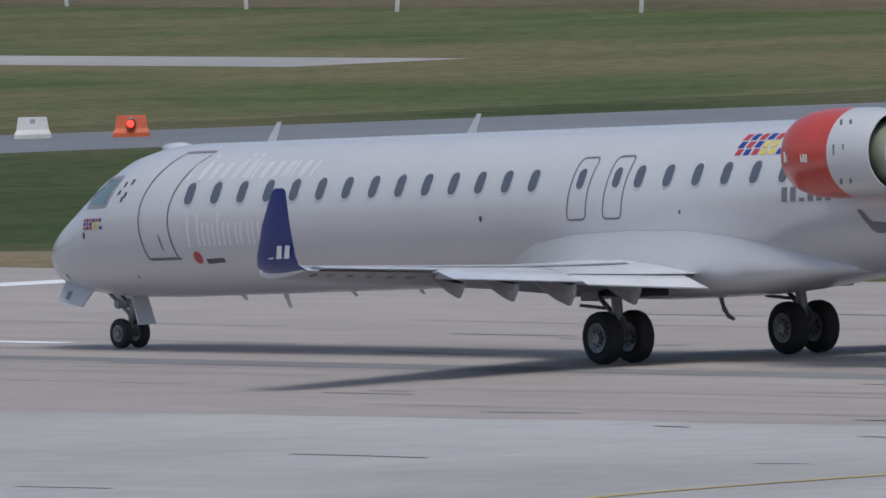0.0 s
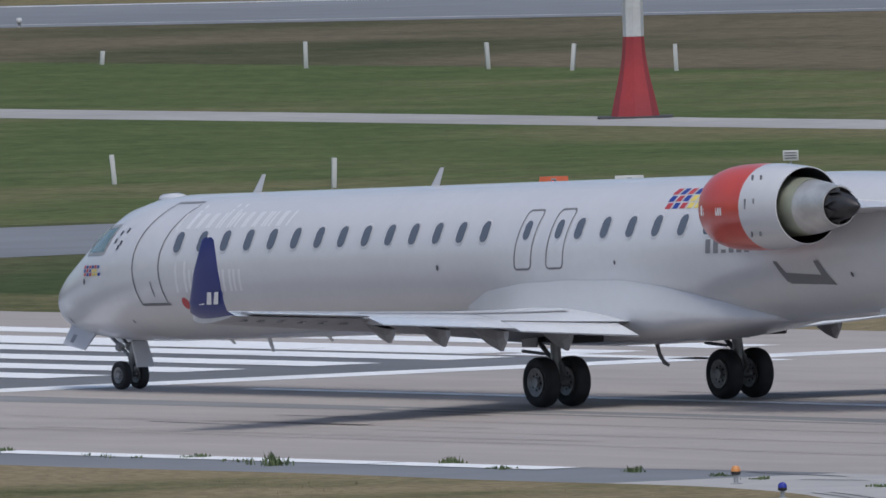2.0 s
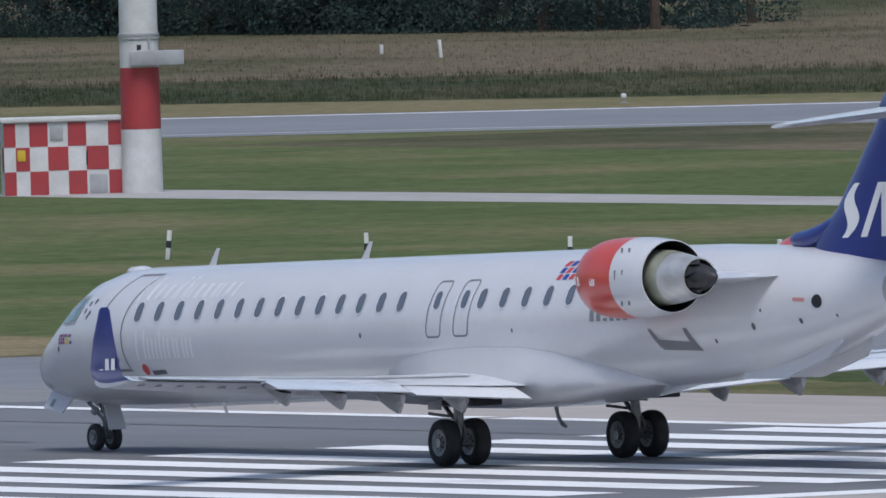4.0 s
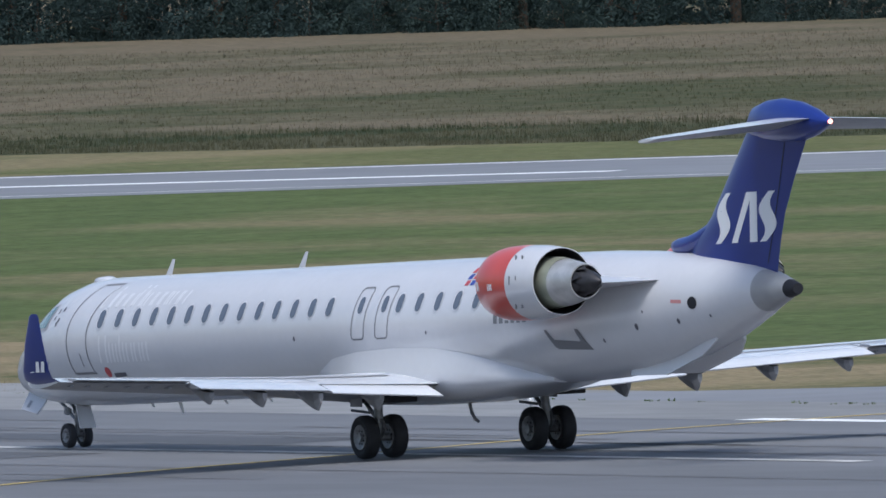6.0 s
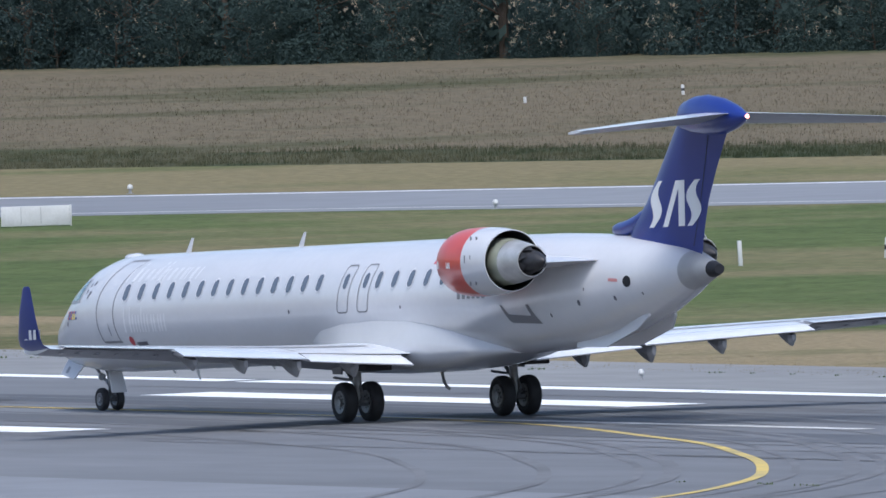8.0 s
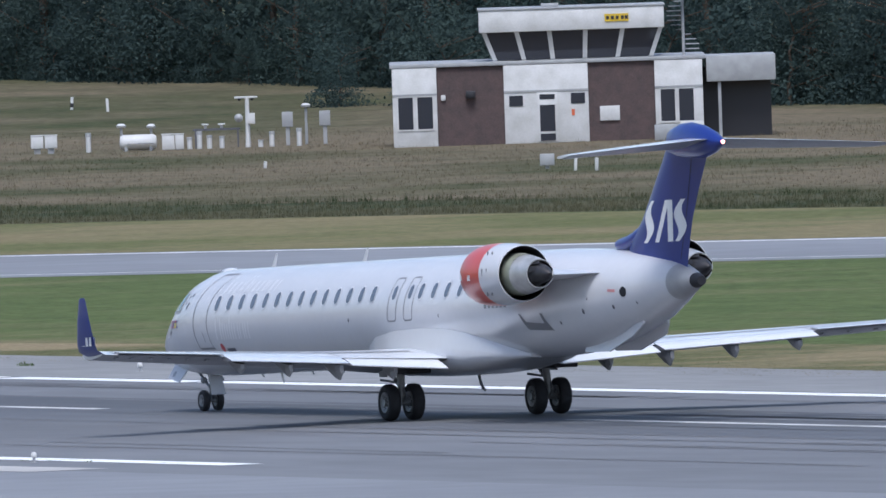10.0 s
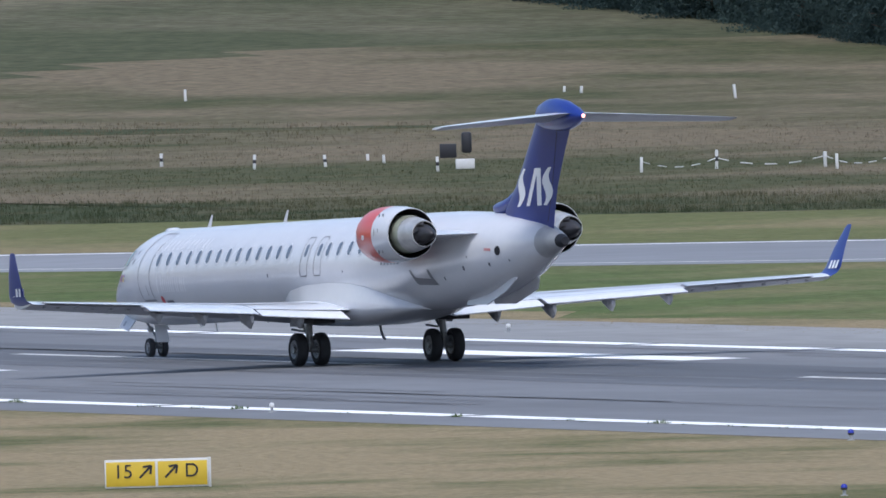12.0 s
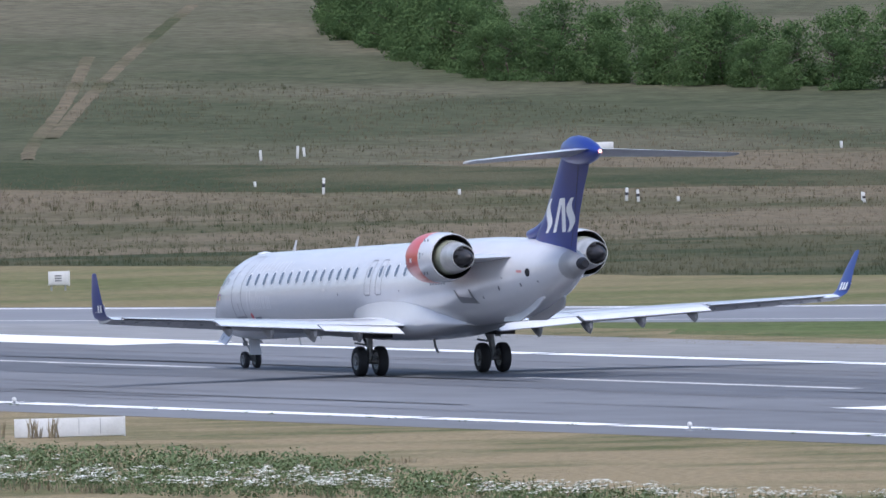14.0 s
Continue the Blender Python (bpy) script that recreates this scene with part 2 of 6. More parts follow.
M["leaf"] = leaf_mat("tree_leaves", (0.055, 0.082, 0.082), (0.074, 0.108, 0.096), 0.45)
M["bushleaf"] = leaf_mat("bush_leaves", (0.085, 0.140, 0.056), (0.120, 0.180, 0.072), 0.4)


# ---- building helpers ----
def link_bm(name, bm, material, smooth=True, angle=40):
    me = bpy.data.meshes.new(name)
    bmesh.ops.recalc_face_normals(bm, faces=bm.faces)
    bm.to_mesh(me)
    bm.free()
    for mt in (material if isinstance(material, (list, tuple)) else [material]):
        me.materials.append(mt)
    if smooth:
        me.polygons.foreach_set("use_smooth", [True] * len(me.polygons))
        me.set_sharp_from_angle(angle=radians(angle))
    return new(name, me)


def part(name, bm, material, parent, label="", smooth=True, angle=40):
    ob = link_bm(name, bm, material, smooth, angle)
    ob.parent = parent
    if label:
        ob["label"] = label
    return ob


def structure(name, bm, material, label, smooth=False):
    return tagged(link_bm(name, bm, material, smooth), label, name.split("_")[0], kind="structure")


def base(name, m, label, category, group=""):
    e = new(name)
    e.empty_display_size = 0.2
    e.matrix_basis = m
    return tagged(e, label, category, group)


def box(bm, x0, x1, y0, y1, z0, z1, bevel=0.0):
    vs = [bm.verts.new((x, y, z)) for z in (z0, z1) for y in (y0, y1) for x in (x0, x1)]
    fs = [bm.faces.new([vs[i] for i in f]) for f in ((0, 2, 3, 1), (4, 5, 7, 6), (0, 1, 5, 4), (2, 6, 7, 3), (0, 4, 6, 2), (1, 3, 7, 5))]
    if bevel:
        es = {e for f in fs for e in f.edges}
        bmesh.ops.bevel(bm, geom=list(es), offset=bevel, segments=2, affect="EDGES", profile=0.5)
    return bm


def boxed(*a, **k):
    return box(bmesh.new(), *a, **k)


def rings(bm, rows, close=True, cap=True):
    """Skin a row of rings (lists of points) into a tube."""
    made = [[bm.verts.new(p) for p in r] for r in rows]
    n = len(made[0])
    for a, b in zip(made, made[1:]):
        for i in range(n if close else n - 1):
            j = (i + 1) % n
            bm.faces.new((a[i], a[j], b[j], b[i]))
    if cap:
        for r, flip in ((made[0], True), (made[-1], False)):
            bm.faces.new(r[::-1] if flip else r)
    return bm


def turned(profile, axis="z", at=(0, 0, 0), n=24, cap=True, bm=None):
    """A body of revolution from (along, radius) pairs."""
    bm = bm or bmesh.new()
    rows = []
    for s, r in profile:
        row = []
        for i in range(n):
            a = 2 * pi * i / n
            u, v = r * cos(a), r * sin(a)
            p = {"z": (u, v, s), "x": (s, u, v), "y": (v, s, u)}[axis]
            row.append(Vector(p) + Vector(at))
        rows.append(row)
    return rings(bm, rows, cap=cap)


def tube(bm, p, q, r0, r1=None, n=10):
    p, q = Vector(p), Vector(q)
    d = (q - p).normalized()
    u = d.orthogonal().normalized()
    v = d.cross(u)
    r1 = r0 if r1 is None else r1
    return rings(bm, [[c + r * (u * cos(2 * pi * i / n) + v * sin(2 * pi * i / n)) for i in range(n)] for c, r in ((p, r0), (q, r1))])


def slab(bm, pts, z0, z1=None):
    """A flat sheet, or with z1 a plate, from a plan outline."""
    lo = [bm.verts.new((x, y, z0)) for x, y in pts]
    if z1 is None:
        bm.faces.new(lo)
        return bm
    hi = [bm.verts.new((x, y, z1)) for x, y in pts]
    bm.faces.new(lo[::-1])
    bm.faces.new(hi)
    for i in range(len(pts)):
        j = (i + 1) % len(pts)
        bm.faces.new((lo[i], lo[j], hi[j], hi[i]))
    return bm


def ribbon(bm, left, right, z):
    a = [bm.verts.new((x, y, z)) for x, y in left]
    b = [bm.verts.new((x, y, z)) for x, y in right]
    for i in range(len(a) - 1):
        bm.faces.new((a[i], a[i + 1], b[i + 1], b[i]))
    return bm


def spline(pts, n=8):
    """A smooth curve through plan points."""
    out = []
    for i in range(len(pts) - 1):
        p0, p1, p2, p3 = (Vector(pts[max(0, min(len(pts) - 1, k))]) for k in (i - 1, i, i + 1, i + 2))
        for k in range(n):
            t = k / n
            out.append(tuple(0.5 * (2 * p1 + (p2 - p0) * t + (2 * p0 - 5 * p1 + 4 * p2 - p3) * t * t + (3 * p1 - p0 - 3 * p2 + p3) * t ** 3)))
    return out + [tuple(pts[-1])]


def offset(path, d):
    out = []
    for i, p in enumerate(path):
        a, b = Vector(path[max(0, i - 1)]), Vector(path[min(len(path) - 1, i + 1)])
        t = (b - a).normalized()
        out.append((p[0] - t.y * d, p[1] + t.x * d))
    return out


def smooth01(x):
    x = max(0.0, min(1.0, x))
    return x * x * (3 - 2 * x)


def ground_z(x, y):
    """Flat airfield, with a long rise to the west beyond the crossing taxiway."""
    return 16 * smooth01((-x - 1110) / 620) * smooth01((y - 300) / 120)


def hill_z(x, y):
    return ground_z(x, y) + noise.noise((x / 60, y / 60, 3)) * 0.5 * smooth01((-x - 1150) / 40)


# ---- ground ----
def build_ground():
    bm = bmesh.new()
    xs = [-5000, -3500, -2600] + list(range(-2200, -1450, 25)) + list(range(-1450, -1130, 6)) + list(range(-1130, -1000, 25)) + list(range(-1000, 0, 100)) + [0, 400, 1200, 3000]
    ys = [-3000, -1000, -200, 100] + list(range(200, 360, 20)) + list(range(360, 520, 5)) + list(range(520, 800, 20)) + list(range(800, 1300, 50)) + [1500, 2200, 4500]
    grid = [[bm.verts.new((x, y, hill_z(x, y))) for y in ys] for x in xs]
    for i in range(len(xs) - 1):
        for j in range(len(ys) - 1):
            f = bm.faces.new((grid[i][j], grid[i + 1][j], grid[i + 1][j + 1], grid[i][j + 1]))
            c = f.calc_center_median()
            f.material_index = 1 if c.x < -1245 + 60 * noise.noise((c.x / 90, c.y / 90, 5)) else 0
    structure("ground", bm, [M["meadow"], M["hillgrass"]], "wide airfield meadow of brownish summer grass rising to a hill", smooth=True)


# crossing taxiway, outer and inner edges in plan
TW_FAR = spline([(-560, 720), (-700, 560), (-770, 492), (-797, 464), (-838, 427), (-869, 405), (-921, 372), (-956, 345), (-1000, 328), (-1120, 285), (-1300, 225)])
TW_NEAR = spline([(-530, 700), (-672, 542), (-743, 474), (-768, 452), (-806, 412), (-836, 394), (-884, 358), (-920, 338), (-958, 322), (-1080, 282), (-1250, 222)])

# inner and outer edge of the rank grass beyond the verge
RANK_IN = spline([(-560, 742), (-700, 580), (-780, 499), (-815, 475), (-842, 459), (-873, 446), (-910, 428), (-950, 411), (-978, 391), (-1003, 370), (-1025, 360), (-1055, 358), (-1094, 355), (-1300, 300)])
RANK_OUT = spline([(-600, 770), (-735, 605), (-829, 512), (-848, 494), (-870, 473), (-893, 457), (-930, 441), (-975, 424), (-1006, 406), (-1036, 388), (-1062, 388), (-1111, 394), (-1190, 390), (-1400, 350)])


def irregular(path, amp, seed, freq=0.15):
    return [(x + amp * noise.noise((x * freq, y * freq, seed)), y + amp * noise.noise((y * freq, x * freq, seed + 7))) for x, y in path]


def dense(path, step=2.0):
    out = []
    for a, b in zip(path, path[1:]):
        a, b = Vector(a), Vector(b)
        n = max(1, int((b - a).length / step))
        out += [tuple(a.lerp(b, k / n)) for k in range(n)]
    return out + [tuple(path[-1])]


def build_turf():
    far = dense(TW_FAR, 4)
    near = dense(TW_NEAR, 4)
    n = min(len(far), len(near))
    # green field between runway and crossing taxiway
    bm = bmesh.new()
    slab(bm, irregular(dense([(-1060, 316), (-300, 316), (-300, 446), (-690, 446)], 5), 0.8, 2) + irregular([p for p in near if -958 < p[0] < -700 and p[1] < 470], 0.4, 5), 0.003)
    structure("turf_field", bm, M["green"], "green mown grass field between runway and taxiway")
    bm = bmesh.new()
    slab(bm, irregular(dense([(-1055, 316), (-578, 316), (-572, 340), (-563, 380), (-560, 445), (-690, 445)], 5), 0.8, 2) + irregular([p for p in near if -955 < p[0] < -700 and p[1] < 468], 0.4, 5), 0.0045)
    structure("turf_field", bm, M["freshgreen"], "fresh green grass field along the runway")
    # rough brown strip of dry grass along the runway shoulder, and along the field road
    for i, (a, b, y0, y1, m) in enumerate(((-1060, -574, 315.5, 338, "dryturf"), (-545, -300, 320, 326, "dryturf"), (-760, -300, 443, 470, "meadow"))):
        bm = bmesh.new()
        xs = np.linspace(a, b, 60)
        ribbon(bm, [(x, y0 + 0.5 * noise.noise((x / 6, i, 1))) for x in xs], [(x, y1 - (15 * smooth01((-x - 680) / 140) if y1 == 338 else 0) + 6.0 * noise.noise((x / 14, i, 9)) + 1.5 * noise.noise((x / 3, i, 4))) for x in xs], 0.006 + 0.0012 * i)
        structure("turf_strip", bm, M[m], "strip of dry straw-coloured grass")
    # pale mown verge and rank dark grass beyond the taxiway
    n = 90
    even = lambda path: [tuple(Vector(path[int(k * (len(path) - 1) / n)])) for k in range(n + 1)]
    for inner, outer, m, z, lab in ((even(far), even(dense(RANK_IN, 2)), "mown", 0.004, "pale mown grass verge along the taxiway"), (even(dense(RANK_IN, 2)), even(dense(RANK_OUT, 2)), "rank", 0.0055, "strip of rank dark green grass")):
        bm = bmesh.new()
        ribbon(bm, irregular(inner, 0.2, 3), irregular(outer, 1.4, 4, 0.08), z)
        structure("turf_verge", bm, M[m], lab)


def build_pavement():
    bm = slab(bmesh.new(), [(-1700, 272), (-472, 272), (-472, 316.5), (-1700, 316.5)], 0.005)
    structure("runway", bm, M["asphalt"], "long grey asphalt runway")
    bm = slab(bmesh.new(), [(-1700, 309.8), (-545, 309.8), (-535, 320.5), (-1700, 316)], 0.008)
    structure("runway_shoulder", bm, M["asphalt2"], "paler asphalt runway shoulder")
    bm = slab(bmesh.new(), [(-472, 320.5), (-535, 320.5), (-535, 309.5), (-472, 309.5)] + irregular(dense([(-472, 277.6), (-430, 277.6), (-395, 279.6), (-300, 281)], 2), 0.5, 17, 0.3) + [(-300, 320.5)], 0.0095)
    structure("runway_apron", bm, M["brownconc"], "brownish old concrete before the runway threshold")
    bm = slab(bmesh.new(), [(-421, 268), (-419, 290), (-250, 290), (-250, 150), (-421, 150)], 0.007)
    structure("apron", bm, M["conc"], "pale concrete apron")
    bm = slab(bmesh.new(), [(-665, 279), (-420, 279), (-420, 150), (-665, 150)], 0.0042)
    structure("taxiway_entry", bm, M["taxi"], "grey asphalt taxiway entry")
    bm = bmesh.new()
    n = min(len(TW_FAR), len(TW_NEAR))
    ribbon(bm, TW_FAR[:n], TW_NEAR[:n], 0.012)
    structure("taxiway_crossing", bm, M["taxi"], "grey asphalt taxiway crossing the airfield")
    # branch taxiway running away from the runway
    left = spline([(-590, 316), (-575, 325), (-568, 340), (-567, 350), (-565, 360), (-558, 376), (-552, 394), (-535, 430)])
    right = spline([(-535, 318), (-543, 325), (-546, 334), (-547, 347), (-548.5, 356), (-546, 369), (-540, 384), (-522, 420)])
    bm = bmesh.new()
    ribbon(bm, left, right, 0.0115)
    structure("taxiway_branch", bm, M["taxi"], "grey asphalt taxiway branch")
    bm = bmesh.new()
    ribbon(bm, irregular(dense([(-714, 413.3), (-600, 413.3)], 4), 0.25, 6), irregular(dense([(-714, 408), (-600, 408)], 4), 0.25, 8), 0.009)
    structure("road", bm, M["road"], "narrow pale concrete service road")
    # grass islands beside the runway, kerbed by a worn edge
    isle1 = irregular(dense(spline([(-404, 255), (-404.5, 262), (-406, 267.5), (-409, 271), (-416, 273.4), (-426, 273.8), (-450, 273.6), (-485, 273), (-500, 270), (-508, 262), (-512, 245)]) + [(-512, 150), (-398, 150)], 1.5), 0.25, 11)
    isle2 = irregular(dense(spline([(-600, 215), (-615, 240), (-623, 250), (-631, 258), (-641, 263), (-648, 266), (-654, 269.5), (-665, 271.3), (-700, 271.7)]) + [(-1700, 272), (-1700, 0), (-600, 0)], 1.5), 0.25, 13)
    tip = spline([(-405.2, 267.3), (-407.0, 270.0), (-409.4, 271.6), (-413.0, 273.0)], 8)
    for k, d in enumerate((0.0, 0.3)):
        bm = bmesh.new()
        ribbon(bm, offset(tip, -d + 0.03), offset(tip, -d - 0.03), 0.0135)
        structure("kerb_line", bm, M["tar"], "thin dark curved joint round the grass island")
    for isle in (isle1, isle2):
        structure("turf_island", slab(bmesh.new(), isle, 0.011), M["dryturf"], "dry straw-coloured grass beside the pavement")


def strip(bm, x0, x1, y0, y1, z=0.016):
    return slab(bm, [(x0, y0), (x1, y0), (x1, y1), (x0, y1)], z)


def build_markings():
    def marking(x0, x1, y0, y1, m="line", lab="white painted runway marking", broken=0):
        bm = bmesh.new()
        if broken:
            rng = random.Random(broken)
            x = x0
            while x < x1:
                w = rng.uniform(4, 16)
                strip(bm, x, min(x1, x + w), y0 + rng.uniform(-0.04, 0.04), y1)
                x += w + rng.choice((0.12, 0.2, 0.9))
        else:
            strip(bm, x0, x1, y0, y1)
        structure("marking", bm, M[m], lab)

    marking(-1500, -653, 275.3, 276.3, broken=3)
    marking(-500, -427, 276.7, 277.6, broken=4)
    marking(-1500, -600, 308.2, 309.3, broken=5)
    marking(-560, -470, 309.6, 310.4, broken=6)
    marking(-473.4, -471.6, 278, 317.5)                      # threshold bar
    for k in range(12):                                      # threshold stripes
        y = 279.5 + 3.0 * k + (0.9 if k > 5 else 0)
        marking(-508, -477.5, y, y + 1.6)
    for x0, x1, y in ((-468, -444, 297), (-418, -380, 297), (-569, -530, 296), (-620, -590, 296), (-680, -650, 296), (-740, -710, 296), (-800, -770, 296), (-860, -830, 296), (-920, -890, 296)):
        marking(x0, x1, y - 0.25, y + 0.25, "line" if x0 == -468 else "oldline")
    for x0, x1, y in ((-640, -614, 303), (-790, -763, 302.6), (-640, -614, 288), (-806, -780, 287.6), (-950, -926, 287)):
        marking(x0, x1, y - 1.0, y + 1.0)
    structure("marking", strip(bmesh.new(), -962, -930, 306.0, 310.2, 0.0195), M["line"], "broad white painted runway stripe")
    # lead-off curves
    for pts in ([(-660, 296), (-613, 295.8), (-590, 291), (-576, 286), (-566, 281.5), (-558, 277), (-549, 270), (-535, 255), (-525, 220)],
                [(-500, 225), (-530, 262), (-538, 276), (-546, 287), (-551, 296), (-556, 305), (-562, 322)],
                [(-378, 268), (-376, 261), (-370, 250)]):
        c = spline(pts)
        bm = bmesh.new()
        ribbon(bm, offset(c, 0.13), offset(c, -0.13), 0.018)
        structure("marking", bm, M["yellow"], "yellow painted taxiway line")
    # edge lines of the crossing taxiway, and a long white stripe on it
    n = min(len(TW_FAR), len(TW_NEAR))
    for path, d in ((TW_FAR, 1.2), (TW_NEAR, -3.0)):
        bm = bmesh.new()
        ribbon(bm, offset(path, d), offset(path, d + (0.8 if d > 0 else -0.5)), 0.017)
        structure("marking", bm, M["line" if d > 0 else "oldline"], "white painted taxiway edge line")
    bm = bmesh.new()
    c = dense([(-820, 423), (-798, 437.5)], 3)
    ribbon(bm, offset(c, 0.7), offset(c, -0.7), 0.017)
    structure("marking", bm, M["line"], "broad white painted stripe")
    # tyre rubber along the runway, and patches of repaired surface
    for x0, x1, y0, y1, m in ((-1200, -560, 298.5, 301, "rubber_marks"), (-1200, -560, 291, 294.2, "rubber_marks"), (-1200, -640, 294.2, 298.5, "rubber_marks"), (-470, -360, 291.5, 293, "asphalt2"), (-672, -655, 270.9, 273.3, "conc")):
        bm = bmesh.new()
        xs = np.linspace(x0, x1, 80)
        ribbon(bm, [(x, y1 + 0.8 * noise.noise((x / 25, y1, 2))) for x in xs], [(x, y0 + 0.8 * noise.noise((x / 25, y0, 6))) for x in xs], 0.0125)
        structure("stain", bm, M[m], "dark rubber deposit on the runway" if m == "rubber_marks" else "patched pavement")
    # turning tyre marks between runway and taxiway, and long streaks along the runway
    c = spline([(-690, 296), (-640, 295.9), (-613, 295.2), (-590, 291), (-576, 286), (-566, 281.5), (-558, 277), (-549, 270), (-535, 255)], 10)
    for i, (d, w) in enumerate(((1.9, 0.30), (2.5, 0.18), (-1.9, 0.30), (-2.6, 0.16), (4.3, 0.22), (-4.6, 0.25), (6.1, 0.18), (-7.2, 0.2), (0.7, 0.15))):
        bm = bmesh.new()
        p = c[(i * 5) % 17:len(c) - (i * 7) % 13]
        ribbon(bm, offset(p, d + w * 0.6), offset(p, d - w * 0.6), 0.0148 + 0.0001 * i)
        structure("stain", bm, M["streak"], "curved dark tyre mark on the pavement")
    rng = random.Random(19)
    bm = bmesh.new()
    for k in range(90):
        x, y, ln, w = rng.uniform(-1150, -560), rng.uniform(279, 307), rng.uniform(15, 70), rng.uniform(0.06, 0.22)
        p = irregular(dense([(x, y), (x + ln, y + rng.uniform(-0.5, 0.5))], 5), 0.2, k)
        ribbon(bm, offset(p, w), offset(p, -w), 0.0136)
    tagged(structure("streaks", bm, M["streak"], "faint dark tyre streaks along the runway"), kind="stuff")
    bm = bmesh.new()
    for k in range(40):
        x, y, ln, w = rng.uniform(-470, -350), rng.uniform(279, 319), rng.uniform(6, 36), rng.uniform(0.05, 0.2)
        p = irregular(dense([(x, y), (x + ln, y + rng.uniform(-0.4, 0.4))], 3), 0.25, k)
        ribbon(bm, offset(p, w), offset(p, -w), 0.0136)
    tagged(structure("streaks", bm, M["palestreak"], "faint brown streaks and joints in the concrete"), kind="stuff")
    # irregular cracks in the concrete
    rng = random.Random(9)
    bm = bmesh.new()
    for k in range(60):
        x, y = rng.uniform(-460, -370), rng.uniform(255, 312)
        ln = rng.uniform(1, 5)
        c = irregular(dense([(x, y), (x + ln, y + rng.uniform(-0.3, 0.3))], 0.6), 0.25, k)
        ribbon(bm, offset(c, 0.05), offset(c, -0.05), 0.0145)
    tagged(structure("crack", bm, M["tar"], "dark tar-filled cracks in the concrete"), kind="stuff")


def draped(a, b, z, rows=10):
    """A sheet of turf laid over the hill between two plan lines."""
    bm = bmesh.new()
    n = min(len(a), len(b))
    grid = [[bm.verts.new((*Vector(a[i]).lerp(Vector(b[i]), k / rows), 0)) for k in range(rows + 1)] for i in range(n)]
    for r in grid:
        for v in r:
            v.co.z = hill_z(v.co.x, v.co.y) + (z if v not in (r[0], r[-1]) else -0.03)
    for p, q in zip(grid, grid[1:]):
        for k in range(rows):
            bm.faces.new((p[k], q[k], q[k + 1], p[k + 1]))
    return bm


def build_hill():
    far = irregular(spline([(-1330, 350), (-1290, 378), (-1248, 406), (-1232, 418), (-1216, 428), (-1170, 455)], 24), 1.5, 2, 0.2)
    near = irregular(spline([(-1300, 352), (-1262, 372), (-1219, 396), (-1199, 407), (-1190, 424), (-1169, 454)], 24), 1.2, 6, 0.2)
    structure("turf_band", draped(far, near, 0.03), M["rank"], "band of darker green grass across the foot of the hill", smooth=True)
    for pts, w in (([(-1248, 407), (-1257, 410), (-1300, 425.5), (-1335, 438), (-1352, 444)], 0.40), ([(-1268, 414.6), (-1280, 419), (-1310, 430), (-1340, 441.5), (-1370, 453), (-1407, 467.5)], 0.42)):
        c = spline(pts, 16)
        structure("track", draped(irregular(offset(c, w), 0.10, 3, 0.6), irregular(offset(c, -w), 0.10, 9, 0.6), 0.04, 4), M["meadow"], "pale worn wheel track in the hill grass", smooth=True)


build_ground()
build_hill()
build_turf()
build_pavement()
build_markings()

M["trim"] = mat("window_trim", (0.60, 0.60, 0.62), 0.3)
M["title"] = mat("title_white", (0.78, 0.78, 0.795), 0.22, coat=0.6)
M["palered"] = mat("faded_red", (0.55, 0.24, 0.24), 0.5)
M["fairing"] = mat("fairing_grey", (0.30, 0.305, 0.32), 0.5, vary=0.2, scale=2.0)
# ---- the airliner: a twin-jet regional airliner, x forward, y to its left, origin on the ground between the main gears ----
PITCH = 0.0286
FUS = ((19.30, 2.10, 2.06, 0.02), (19.24, 2.28, 1.90, 0.20), (19.06, 2.47, 1.76, 0.38), (18.80, 2.66, 1.65, 0.56), (18.42, 2.86, 1.56, 0.74), (18.0, 3.06, 1.49, 0.89),
       (17.5, 3.32, 1.44, 1.03), (16.95, 3.62, 1.40, 1.16), (16.3, 3.88, 1.37, 1.265), (15.6, 4.01, 1.355, 1.325), (14.9, 4.045, 1.355, 1.345), (13.0, 4.045, 1.355, 1.345),
       (9.0, 4.045, 1.355, 1.345), (5.0, 4.045, 1.355, 1.345), (1.0, 4.045, 1.355, 1.345), (-3.0, 4.045, 1.355, 1.345), (-5.2, 4.045, 1.36, 1.345), (-7.0, 4.03, 1.42, 1.33),
       (-8.7, 3.98, 1.55, 1.24), (-10.2, 3.90, 1.76, 1.07), (-11.6, 3.76, 2.08, 0.84), (-12.85, 3.59, 2.46, 0.58), (-13.3, 3.50, 2.62, 0.455))


def fus_at(x):
    for a, b in zip(FUS, FUS[1:]):
        if b[0] <= x <= a[0]:
            t = (a[0] - x) / (a[0] - b[0])
            return [a[i] + (b[i] - a[i]) * t for i in (1, 2, 3)]
    return FUS[0][1:] if x > FUS[0][0] else FUS[-1][1:]


def skin_y(x, z):
    top, bot, hw = fus_at(x)
    c, r = (top + bot) / 2, (top - bot) / 2
    return hw * sqrt(max(0.0, 1 - ((z - c) / r) ** 2))


def sheared(bm):
    for v in bm.verts:
        v.co.z -= PITCH * v.co.x
    return bm


def air(name, bm, m, parent, label="", smooth=True, angle=40):
    return part(name, sheared(bm), m, parent, label, smooth, angle)


